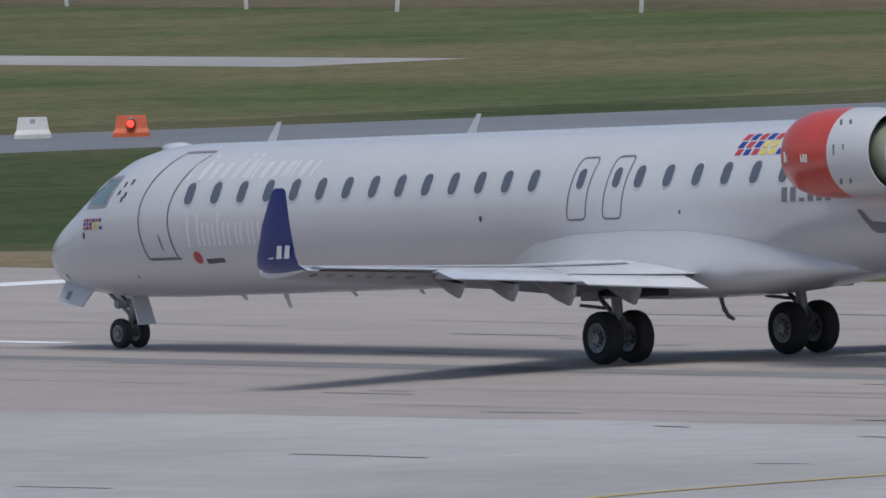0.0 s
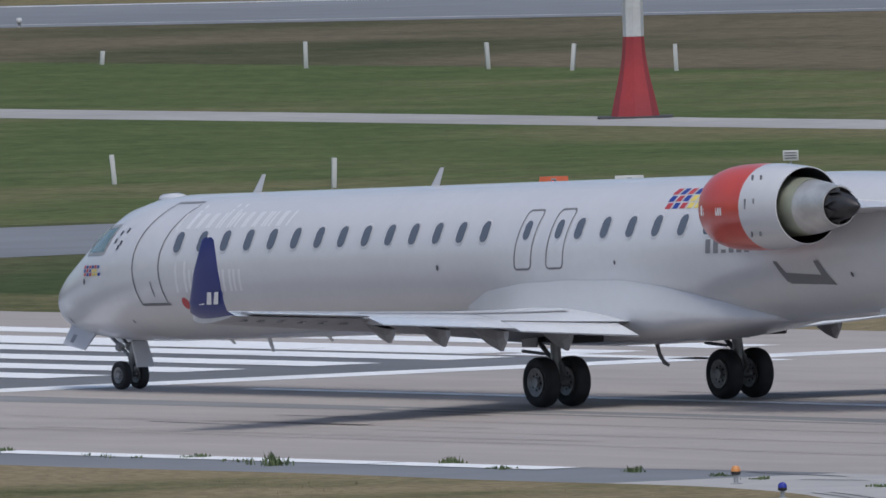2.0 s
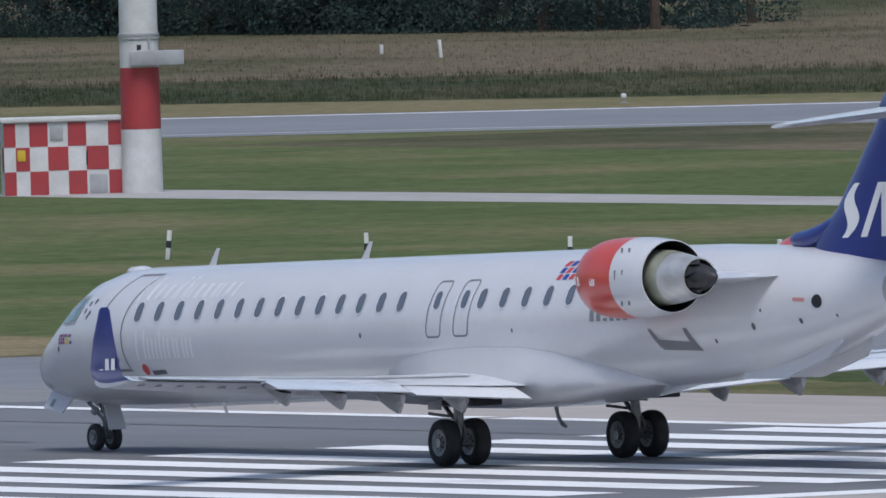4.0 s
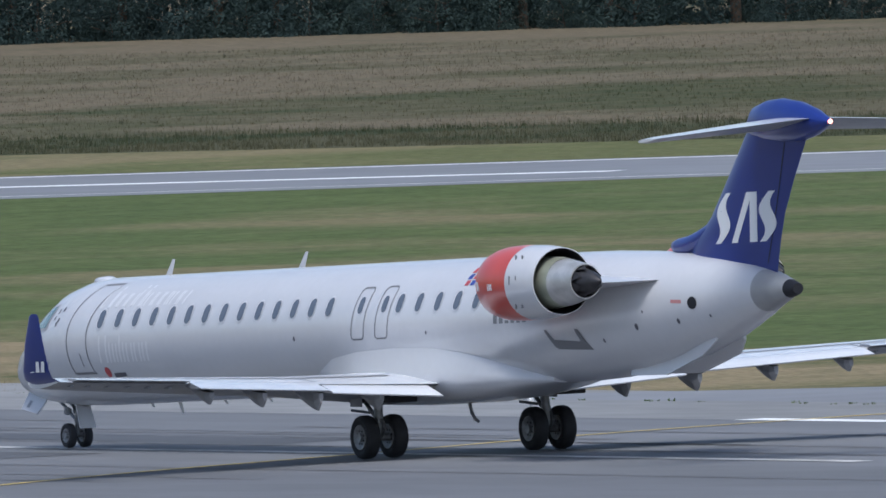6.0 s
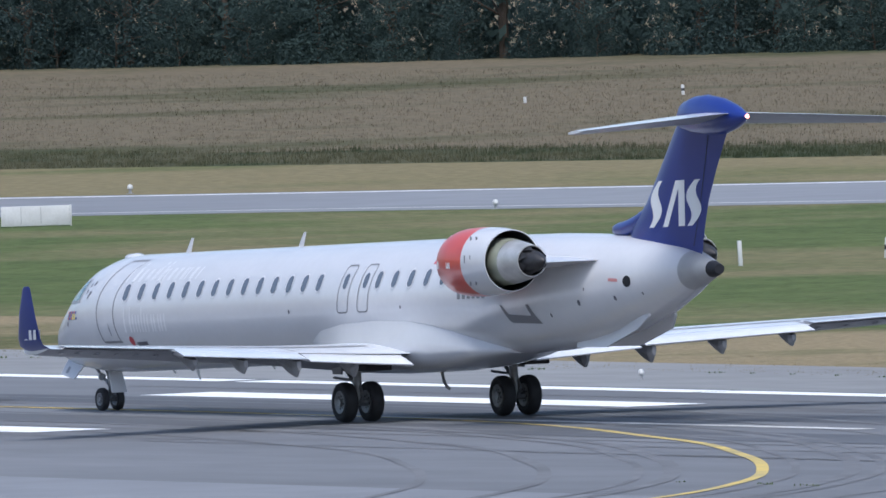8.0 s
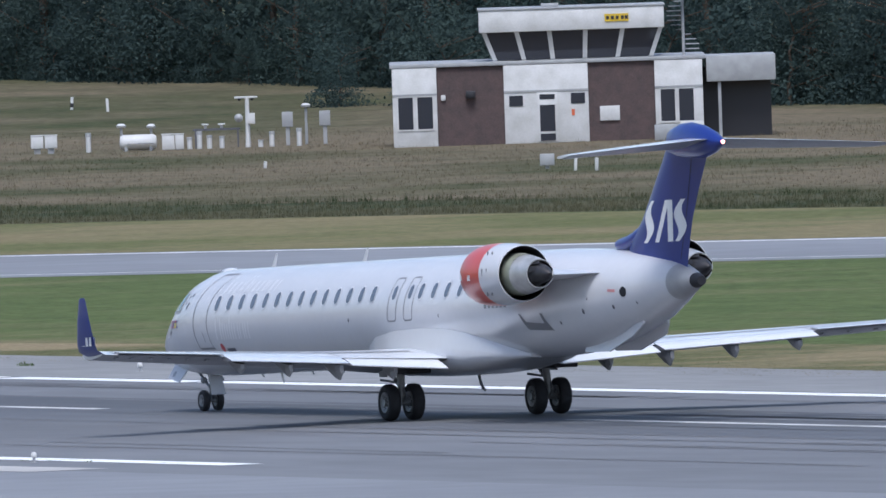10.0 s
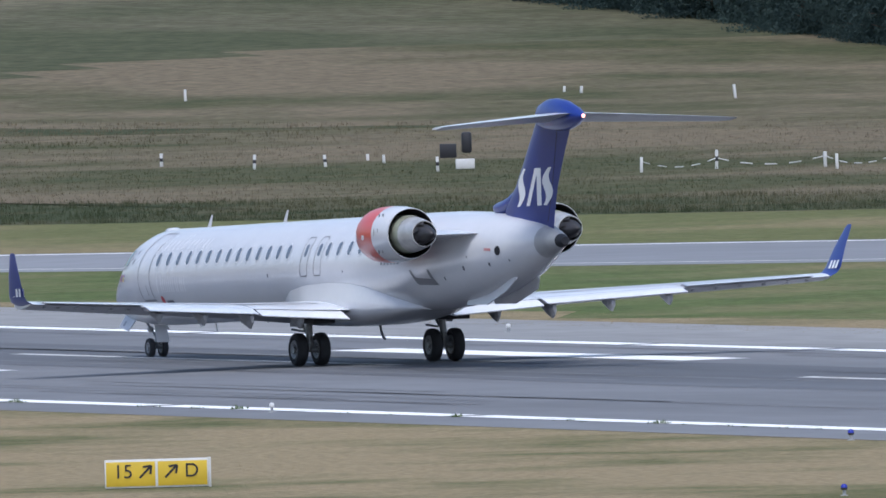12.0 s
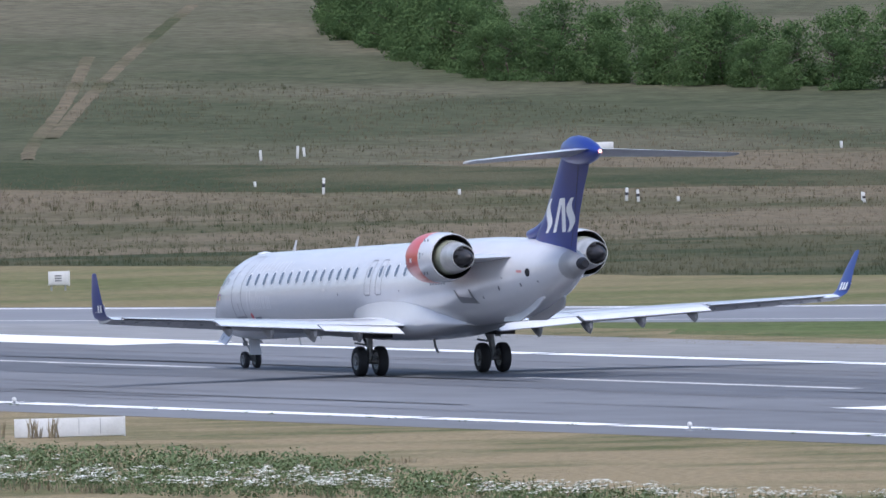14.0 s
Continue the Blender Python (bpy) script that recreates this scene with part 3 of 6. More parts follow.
def loft_body(table, n=40):
    rows = []
    for x, top, bot, hw in table:
        c, r = (top + bot) / 2, (top - bot) / 2
        rows.append([(x, hw * sin(2 * pi * i / n), c + r * cos(2 * pi * i / n)) for i in range(n)])
    return rings(bmesh.new(), rows)


def decal(pts, side=1, off=0.005, bm=None, grid=0):
    """A thin patch on the fuselage skin from an outline in x and z."""
    bm = bm or bmesh.new()
    if grid:
        (xa, za), (xb, zb), (xc, zc), (xd, zd) = pts
        vs = []
        for i in range(grid + 1):
            row = []
            for j in range(4):
                u, w = i / grid, j / 3
                x = (xa * (1 - u) + xb * u) * (1 - w) + (xd * (1 - u) + xc * u) * w
                z = (za * (1 - u) + zb * u) * (1 - w) + (zd * (1 - u) + zc * u) * w
                row.append(bm.verts.new((x, side * (skin_y(x, z) + off), z)))
            vs.append(row)
        for a, b in zip(vs, vs[1:]):
            for j in range(3):
                bm.faces.new((a[j], a[j + 1], b[j + 1], b[j]))
        return bm
    pts = fine_outline(pts)
    cx, cz = sum(p[0] for p in pts) / len(pts), sum(p[1] for p in pts) / len(pts)
    n = len(pts)
    loops = []
    for k in (1.0, 0.66, 0.33):
        loops.append([bm.verts.new((cx + (x - cx) * k, side * (skin_y(cx + (x - cx) * k, cz + (z - cz) * k) + off), cz + (z - cz) * k)) for x, z in pts])
    mid = bm.verts.new((cx, side * (skin_y(cx, cz) + off), cz))
    for a, b in zip(loops, loops[1:]):
        for i in range(n):
            bm.faces.new((a[i], a[(i + 1) % n], b[(i + 1) % n], b[i]))
    for i in range(n):
        bm.faces.new((loops[-1][i], loops[-1][(i + 1) % n], mid))
    return bm


def fine_outline(pts, step=0.14, closed=True):
    out = []
    for i in range(len(pts) if closed else len(pts) - 1):
        a, b = Vector(pts[i]), Vector(pts[(i + 1) % len(pts)])
        k = max(1, int((b - a).length / step))
        out += [tuple(a.lerp(b, j / k)) for j in range(k)]
    return out if closed else out + [tuple(pts[-1])]


def rounded(x0, x1, z0, z1, r, lean=0.0, n=5):
    pts = []
    for cx, cz, a0 in ((x1 - r, z1 - r, 0), (x0 + r, z1 - r, 90), (x0 + r, z0 + r, 180), (x1 - r, z0 + r, 270)):
        for k in range(n):
            a = radians(a0 + 90 * k / (n - 1))
            z = cz + r * sin(a)
            pts.append((cx + r * cos(a) + lean * (z - z0), z))
    return pts


def outline(pts, side, w=0.035, off=0.006, closed=True):
    """A narrow seam along an outline on the fuselage skin."""
    bm = bmesh.new()
    p = [Vector(q) for q in fine_outline(pts, 0.1, closed)]
    n = len(p)
    a, b = [], []
    for i in range(n):
        t = (p[(i + 1) % n] - p[i - 1]) if closed else (p[min(n - 1, i + 1)] - p[max(0, i - 1)])
        t.normalize()
        for lst, s in ((a, 0.5), (b, -0.5)):
            x, z = p[i].x - t.y * w * s, p[i].y + t.x * w * s
            lst.append(bm.verts.new((x, side * (skin_y(x, z) + off), z)))
    for i in range(n if closed else n - 1):
        j = (i + 1) % n
        bm.faces.new((a[i], a[j], b[j], b[i]))
    return bm


def foil(u, t):
    return 5 * t * (0.2969 * sqrt(u) - 0.126 * u - 0.3516 * u * u + 0.2843 * u ** 3 - 0.1015 * u ** 4)


def aerofoil_rows(secs, n=12, up=(0, 0, 1), lower=0.95):
    """Rings for a wing: sections of leading edge point, chord, thickness ratio; thickness goes along 'up'."""
    us = [(1 - cos(pi * i / n)) / 2 for i in range(n + 1)]
    up = Vector(up)
    rows = []
    for (x, y, z), c, t in secs:
        o = Vector((x, y, z))
        ring = [o + Vector((-c * u, 0, 0)) + up * (c * (foil(u, t) * 1.15 + 0.0)) for u in us]
        ring += [o + Vector((-c * u, 0, 0)) - up * (c * foil(u, t) * lower) for u in us[-2:0:-1]]
        rows.append(ring)
    return rows


WING = ((0.9, 2.93, 4.33, 1.46, 0.13), (1.5, 2.60, 4.00, 1.49, 0.13), (2.6, 1.97, 3.42, 1.53, 0.13), (4.2, 1.08, 2.68, 1.60, 0.13), (6.5, -0.21, 2.19, 1.695, 0.135), (9.0, -1.61, 1.74, 1.80, 0.14), (11.3, -2.90, 1.35, 1.90, 0.145), (11.75, -3.15, 1.32, 1.925, 0.135))


def wing_at(y):
    for a, b in zip(WING, WING[1:]):
        if a[0] <= y <= b[0]:
            t = (y - a[0]) / (b[0] - a[0])
            return [a[i] + (b[i] - a[i]) * t for i in range(1, 5)]
    return list(WING[-1][1:])


def build_wing(plane, s):
    secs = []
    for y, x, c, z, t in WING:
        secs.append(((x, s * y, z), c, t))
    us_n = 12
    rows = aerofoil_rows(secs, us_n, lower=1.3)
    bm = rings(bmesh.new(), rows)
    bmesh.ops.recalc_face_normals(bm, faces=bm.faces)
    # downward faces darkened: the wing's underside shade is put into the colour
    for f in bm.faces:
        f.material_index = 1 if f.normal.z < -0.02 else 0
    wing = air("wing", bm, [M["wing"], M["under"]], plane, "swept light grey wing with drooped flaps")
    # leading-edge slat in bare metal
    srows = []
    for y in (1.7, 3, 5, 7, 9, 11.2):
        x, c, z, t = wing_at(y)
        ring = []
        for u in (0.09, 0.05, 0.02, 0.0):
            ring.append((x + 0.03 - c * u, s * y, z + c * foil(u, t) * 1.15 + 0.006))
        for u in (0.02, 0.05, 0.08):
            ring.append((x + 0.03 - c * u, s * y, z - c * foil(u, t) * 1.3 - 0.008))
        srows.append(ring)
    air("slat", rings(bmesh.new(), srows), M["slat"], wing, "bright bare metal slat")
    # trailing-edge flaps and aileron
    for y0, y1, drop, name in ((1.55, 4.15, 13, "flap"), (4.25, 7.9, 10, "flap"), (8.0, 11.25, 1, "aileron")):
        frows = []
        for y in np.linspace(y0, y1, 4):
            x, c, z, t = wing_at(y)
            fc = (0.24 * c + 0.28) if name == "flap" else 0.30 * c
            hx, hz = x - c * (0.86 if name == "flap" else 0.78), z + 0.012
            d = radians(drop)
            ring = []
            for u, h in ((0, 0.0), (0.08, 0.055), (0.3, 0.08), (0.65, 0.05), (1, 0.012), (1, -0.012), (0.65, -0.06), (0.3, -0.10), (0.08, -0.06)):
                ring.append((hx - fc * (u * cos(d) + 0 * h), s * y, hz + 0.045 * (name == "aileron") + fc * (h * 1.0 - u * sin(d))))
            frows.append(ring)
        fl = rings(bmesh.new(), frows)
        fl.normal_update()
        bmesh.ops.recalc_face_normals(fl, faces=fl.faces)
        # lower and trailing flap faces get shade painted in through the darker grey
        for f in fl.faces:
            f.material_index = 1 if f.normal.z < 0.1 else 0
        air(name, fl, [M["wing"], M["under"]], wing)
    # flap-track fairings
    for y, ln, dp in ((2.9, 1.15, 0.34), (4.45, 1.25, 0.36), (6.0, 1.05, 0.30), (7.5, 0.9, 0.25)):
        x, c, z, t = wing_at(y)
        te = x - c
        rows = []
        for u, w, h, d in ((0.0, 0.03, 0.06, 0.02), (0.25, 0.10, 0.50, 0.05), (0.6, 0.13, 0.88, 0.10), (0.88, 0.11, 1.05, 0.15), (1.0, 0.05, 0.55, 0.17)):
            px, zt = te + 0.62 * ln - u * ln * 0.98, z - 0.02 - d
            rows.append([(px, s * y - w, zt), (px, s * y + w, zt), (px, s * y + w, zt - dp * h * 0.5), (px, s * y + 0.3 * w, zt - dp * h), (px, s * y - 0.3 * w, zt - dp * h), (px, s * y - w, zt - dp * h * 0.5)])
        air("flap_fairing", rings(bmesh.new(), rows), M["fairing"], wing, "grey wedge-shaped flap-track fairing", smooth=False)
    # small dark drain slots and hinges under the outer wing
    for y in (8.3, 8.9, 9.5, 10.1, 10.7, 11.2):
        x, c, z, t = wing_at(y)
        zz = z - c * foil(0.8, t) * 1.3
        air("hinge", boxed(x - 0.86 * c, x - 0.74 * c, s * y - 0.04, s * y + 0.04, zz - 0.03, zz + 0.01, 0.006), M["under"], wing)
    # spoiler gap with its slot shadow painted in, and seams across the upper skin
    bm = bmesh.new()
    for u in (0.60,):
        row = []
        for y in np.linspace(1.7, 11.2, 12):
            x, c, z, t = wing_at(y)
            row.append((x - c * u, s * y, z + c * foil(u, t) * 1.15 + 0.010, -c * 0.05, c * (foil(u + 0.05, t) - foil(u, t)) * 1.15))
        for p, q in zip(row, row[1:]):
            vs = [bm.verts.new(p[:3]), bm.verts.new(q[:3]), bm.verts.new((q[0] + q[3], q[1], q[2] + q[4])), bm.verts.new((p[0] + p[3], p[1], p[2] + p[4]))]
            bm.faces.new(vs)
    air("spoiler_gap_shade", bm, M["seam"], wing)
    for y in (4.2, 7.95, 11.3):
        x, c, z, t = wing_at(y)
        bm = bmesh.new()
        us = (0.62, 0.70, 0.78, 0.86, 0.93)
        a = [bm.verts.new((x - c * u, s * (y - 0.02), z + c * foil(u, t) * 1.15 + 0.008)) for u in us]
        b = [bm.verts.new((x - c * u, s * (y + 0.02), z + c * foil(u, t) * 1.15 + 0.008)) for u in us]
        for i in range(4):
            bm.faces.new((a[i], a[i + 1], b[i + 1], b[i]))
        air("panel_seam", bm, M["seam"], wing)
    # winglet
    wl = []
    for y, x, c, z, t, lean in ((11.70, -3.22, 1.24, 1.925, 0.09, 0), (11.90, -3.30, 1.20, 2.02, 0.085, 0), (11.99, -3.42, 1.12, 2.18, 0.08, 0), (12.12, -3.78, 0.80, 2.72, 0.08, 0), (12.27, -4.30, 0.40, 3.28, 0.08, 0), (12.28, -4.40, 0.25, 3.33, 0.06, 0)):
        n = 10
        us = [(1 - cos(pi * i / n)) / 2 for i in range(n + 1)]
        k = smooth01((z - 1.92) / 0.25)
        upv = Vector((0, -s * k, 1 - k)).normalized()
        o = Vector((x, s * y, z))
        ring = [o + Vector((-c * u, 0, 0)) + upv * c * foil(u, t) for u in us] + [o + Vector((-c * u, 0, 0)) - upv * c * foil(u, t) for u in us[-2:0:-1]]
        wl.append(ring)
    winglet = air("winglet", rings(bmesh.new(), wl), M["blue"], plane, "dark blue upturned winglet")
    # plain white emblem on the outer face
    for k, (x, lean) in enumerate(((-3.78, 0.06), (-4.02, 0.05), (-4.24, 0.06))):
        for sd in (1, -1):
            bm = bmesh.new()
            pts = ((x, 2.14), (x - 0.16, 2.14), (x - 0.16 - lean * 1.6, 2.36), (x - lean * 1.6 - 0.03, 2.36))
            vs = []
            for px, pz in pts:
                yy = 11.955 + (pz - 2.1) * 0.24 + sd * 0.052
                vs.append(bm.verts.new((px, s * yy, pz)))
            bm.faces.new(vs)
            air("emblem", bm, M["pale"], winglet, "plain white emblem")


def build_engine(plane, s):
    yc, zf = 2.13, 3.46
    eng = air("engine", turned([(-5.98, 0.64), (-5.92, 0.60), (-5.88, 0.585)], "x", (0, s * yc, zf), 36, cap=False), M["slat"], plane, "rear-mounted turbofan with red and white cowl")
    air("intake_cowl", turned([(-5.86, 0.60), (-5.88, 0.64), (-5.96, 0.68), (-6.2, 0.735), (-6.5, 0.765), (-6.95, 0.775), (-7.35, 0.768)], "x", (0, s * yc, zf), 36, cap=False), M["red"], eng, "red intake cowl")
    air("fan_cowl", turned([(-7.35, 0.768), (-7.8, 0.755), (-8.25, 0.712), (-8.42, 0.69), (-8.42, 0.675), (-8.2, 0.68), (-7.4, 0.68)], "x", (0, s * yc, zf), 36, cap=False), M["white"], eng, "white fan cowl")
    air("fan_duct", turned([(-8.40, 0.672), (-7.9, 0.665), (-7.3, 0.65), (-7.25, 0.3)], "x", (0, s * yc, zf), 36, cap=False), M["dark"], eng, "black fan duct")
    air("inlet_duct", turned([(-5.87, 0.598), (-6.2, 0.57), (-6.9, 0.56), (-6.92, 0.02)], "x", (0, s * yc, zf), 30, cap=False), M["dark"], eng)
    air("core_cowl", turned([(-7.26, 0.50), (-7.9, 0.54), (-8.35, 0.52), (-8.62, 0.485)], "x", (0, s * yc, zf - 0.02), 32, cap=False), M["core"], eng, "greenish grey core cowl")
    air("core_nozzle", turned([(-8.62, 0.487), (-8.95, 0.44), (-9.42, 0.36), (-9.42, 0.335), (-9.1, 0.35)], "x", (0, s * yc, zf - 0.03), 32, cap=False), M["titan"], eng, "bright metal core nozzle")
    # toothed mixer rim
    bm = bmesh.new()
    n = 8
    for i in range(n):
        a0, a1, am = (2 * pi * k / n for k in (i, i + 1, i + 0.5))
        v = [bm.verts.new((-9.40, s * yc + 0.335 * cos(a), zf - 0.03 + 0.335 * sin(a))) for a in (a0, a1)]
        v.append(bm.verts.new((-9.64, s * yc + 0.27 * cos(am), zf - 0.03 + 0.27 * sin(am))))
        v.append(bm.verts.new((-9.20, s * yc + 0.372 * cos(am), zf - 0.03 + 0.372 * sin(am))))
        bm.faces.new((v[0], v[2], v[1], v[3]))
    air("mixer_rim", bm, M["plug"], eng, "sooty toothed nozzle rim", smooth=False)
    air("exhaust_plug", turned([(-9.0, 0.28), (-9.45, 0.27), (-9.75, 0.19), (-10.02, 0.05), (-10.05, 0.01)], "x", (0, s * yc, zf - 0.04), 24), M["plug"], eng, "sooty exhaust cone")
    # latches on the cowl
    for ang in (-35, 5, 40):
        aa = radians(ang)
        for x in (-7.55, -7.8):
            r = 0.757 if x > -7.7 else 0.74
            p = (x, s * (yc + r * cos(aa)), zf + r * sin(aa))
            air("latch", boxed(p[0] - 0.02, p[0] + 0.02, p[1] - 0.012, p[1] + 0.012, p[2] - 0.09, p[2] + 0.09), M["seam"], eng)
    # plain white bar where the cowl carries lettering
    for k in range(10):
        bm = bmesh.new()
        x0 = -6.08 - 0.075 * k
        rr = 0.728 + 0.05 * smooth01((-6.1 - x0) / 0.7)
        vs = []
        for x, a in ((x0, -9), (x0 - 0.05, -9), (x0 - 0.05, 1 if k else 5), (x0, 1 if k else 5)):
            vs.append(bm.verts.new((x, s * (yc + rr * cos(radians(a))), zf + rr * sin(radians(a)))))
        bm.faces.new(vs)
        air("emblem", bm, M["pale"], eng, "plain white bar")
    # pylon
    rows = []
    for y, x0, c, t in ((0.75, -6.4, 3.95, 0.075), (1.5, -6.5, 3.55, 0.075), (1.75, -6.9, 2.6, 0.10)):
        rows.append(((x0, s * y, zf - 0.08), c, t))
    air("pylon", rings(bmesh.new(), aerofoil_rows(rows, 10)), M["white"], eng, "white engine pylon")


def build_tail(plane):
    # fin: chord rows from the root up
    fin = ((3.30, -9.95, 3.70, 0.085), (3.75, -10.05, 3.72, 0.09), (4.15, -10.35, 3.55, 0.095), (4.6, -11.03, 3.05, 0.105), (5.3, -11.72, 2.80, 0.11), (6.10, -12.48, 2.62, 0.115), (6.50, -12.85, 2.55, 0.115))
    rows = aerofoil_rows([((x, 0, z), c, t) for z, x, c, t in fin], 14, up=(0, 1, 0))
    f = air("fin", rings(bmesh.new(), rows), M["blue"], plane, "dark blue swept tail fin with white emblem")
    # dorsal bullet in front of the fin
    rows = []
    for x, r, z in ((-9.30, 0.02, 4.06), (-9.38, 0.10, 4.05), (-9.6, 0.15, 4.04), (-10.0, 0.17, 4.06), (-10.5, 0.16, 4.18), (-11.2, 0.12, 4.45)):
        rows.append([(x, r * cos(2 * pi * i / 14), z + r * 1.1 * sin(2 * pi * i / 14)) for i in range(14)])
    air("dorsal_intake", rings(bmesh.new(), rows), M["blue"], f, "blue dorsal intake")

    def fin_y(x, z):
        for a, b in zip(fin, fin[1:]):
            if a[0] <= z <= b[0]:
                t = (z - a[0]) / (b[0] - a[0])
                xl, c, th = (a[i] + (b[i] - a[i]) * t for i in (1, 2, 3))
                u = max(0.001, min(1, (xl - x) / c))
                return c * foil(u, th) * 1.15
        return 0.1

    # plain white emblem: two wavy bars and a wedge between them, on both faces
    for s in (1, -1):
        bm = bmesh.new()

        def quadstrip(L, R):
            a = [bm.verts.new((x, s * (fin_y(x, z) + 0.006), z)) for x, z in L]
            b = [bm.verts.new((x, s * (fin_y(x, z) + 0.006), z)) for x, z in R]
            for i in range(len(a) - 1):
                bm.faces.new((a[i], a[i + 1], b[i + 1], b[i]))

        for xc in (-11.80, -13.48):
            L, R = [], []
            for k in range(15):
                u = k / 14
                z = 4.05 + 1.02 * u
                x = xc - 0.46 * (u - 0.5) + 0.17 * sin((u - 0.5) * 2 * pi)
                w = 0.18 + 0.07 * cos((u - 0.5) * 2 * pi)
                L.append((x + w, z))
                R.append((x - w, z))
            quadstrip(L, R)
        for x0, x1, w in ((-12.10, -12.78, 0.22), (-12.78, -12.90, 0.27)):
            L, R = [], []
            for k in range(9):
                u = k / 8
                z = 4.05 + 1.02 * u
                L.append((x0 + (x1 - x0) * u, z))
                R.append((x0 + (x1 - x0) * u - w, z))
            quadstrip(L, R)
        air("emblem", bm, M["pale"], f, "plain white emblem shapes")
    bm = bmesh.new()
    for s in (1, -1):
        pts = []
        for z in np.linspace(3.6, 6.05, 9):
            x = -13.35 - (z - 3.6) * 0.40
            pts.append((x, z))
        for (x0, z0), (x1, z1) in zip(pts, pts[1:]):
            vs = [bm.verts.new((x, s * (fin_y(x, z) + 0.005), z)) for x, z in ((x0, z0), (x0 - 0.03, z0), (x1 - 0.03, z1), (x1, z1))]
            bm.faces.new(vs)
    air("rudder_seam", bm, M["black"], f)
    # bullet fairing where the tailplane crosses the fin
    rows = []
    for x, top, bot, hw in ((-12.70, 6.42, 6.34, 0.03), (-12.80, 6.62, 6.22, 0.12), (-13.05, 6.80, 6.12, 0.22), (-13.6, 6.91, 6.05, 0.29), (-14.2, 6.93, 6.02, 0.31), (-14.9, 6.84, 6.03, 0.30), (-15.5, 6.68, 6.14, 0.24), (-15.95, 6.50, 6.30, 0.12), (-16.12, 6.42, 6.37, 0.04)):
        c, r = (top + bot) / 2, (top - bot) / 2
        rows.append([(x, hw * sin(2 * pi * i / 20), c + r * cos(2 * pi * i / 20)) for i in range(20)])
    air("bullet_fairing", rings(bmesh.new(), rows), M["blue"], f, "glossy blue bullet fairing")
    bm = bmesh.new()
    bmesh.ops.create_icosphere(bm, subdivisions=2, radius=0.05, matrix=Matrix.Translation((-16.13, 0.02, 6.40)))
    air("tail_light", bm, M["warmlamp"], f, "lit tail navigation light")
    for s in (1, -1):
        st = aerofoil_rows([((x, s * y, z), c, t) for y, x, c, z, t in ((0.15, -13.35, 2.25, 6.42, 0.10), (0.5, -13.55, 2.10, 6.41, 0.10), (2.4, -14.65, 1.60, 6.30, 0.10), (4.05, -15.55, 1.10, 6.20, 0.095), (4.27, -15.78, 0.82, 6.19, 0.08))], 12)
        for ring in st:
            mid = (ring[0].x + ring[12].x) / 2
            for p in ring:
                p.z -= 0.055 * (p.x - mid)
        bm = rings(bmesh.new(), st)
        bmesh.ops.recalc_face_normals(bm, faces=bm.faces)
        # tailplane underside in the same darker grey, shade put into its colour
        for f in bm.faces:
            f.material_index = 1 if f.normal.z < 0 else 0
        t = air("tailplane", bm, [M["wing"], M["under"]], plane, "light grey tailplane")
        bm = bmesh.new()
        for y in np.linspace(0.45, 4.0, 8)[:-1]:
            ps = []
            for yy in (y, y + 0.507):
                u = (yy - 0.15) / 4.1
                ps.append((-13.35 - 2.43 * u - (2.25 - 1.43 * u) * 0.70, s * yy, 6.42 - 0.23 * u + 0.072 - 0.02 * u))
            vs = [bm.verts.new(p) for p in (ps[0], ps[1], (ps[1][0] - 0.03, ps[1][1], ps[1][2]), (ps[0][0] - 0.03, ps[0][1], ps[0][2]))]
            bm.faces.new(vs)
        air("elevator_seam", bm, M["seam"], t)


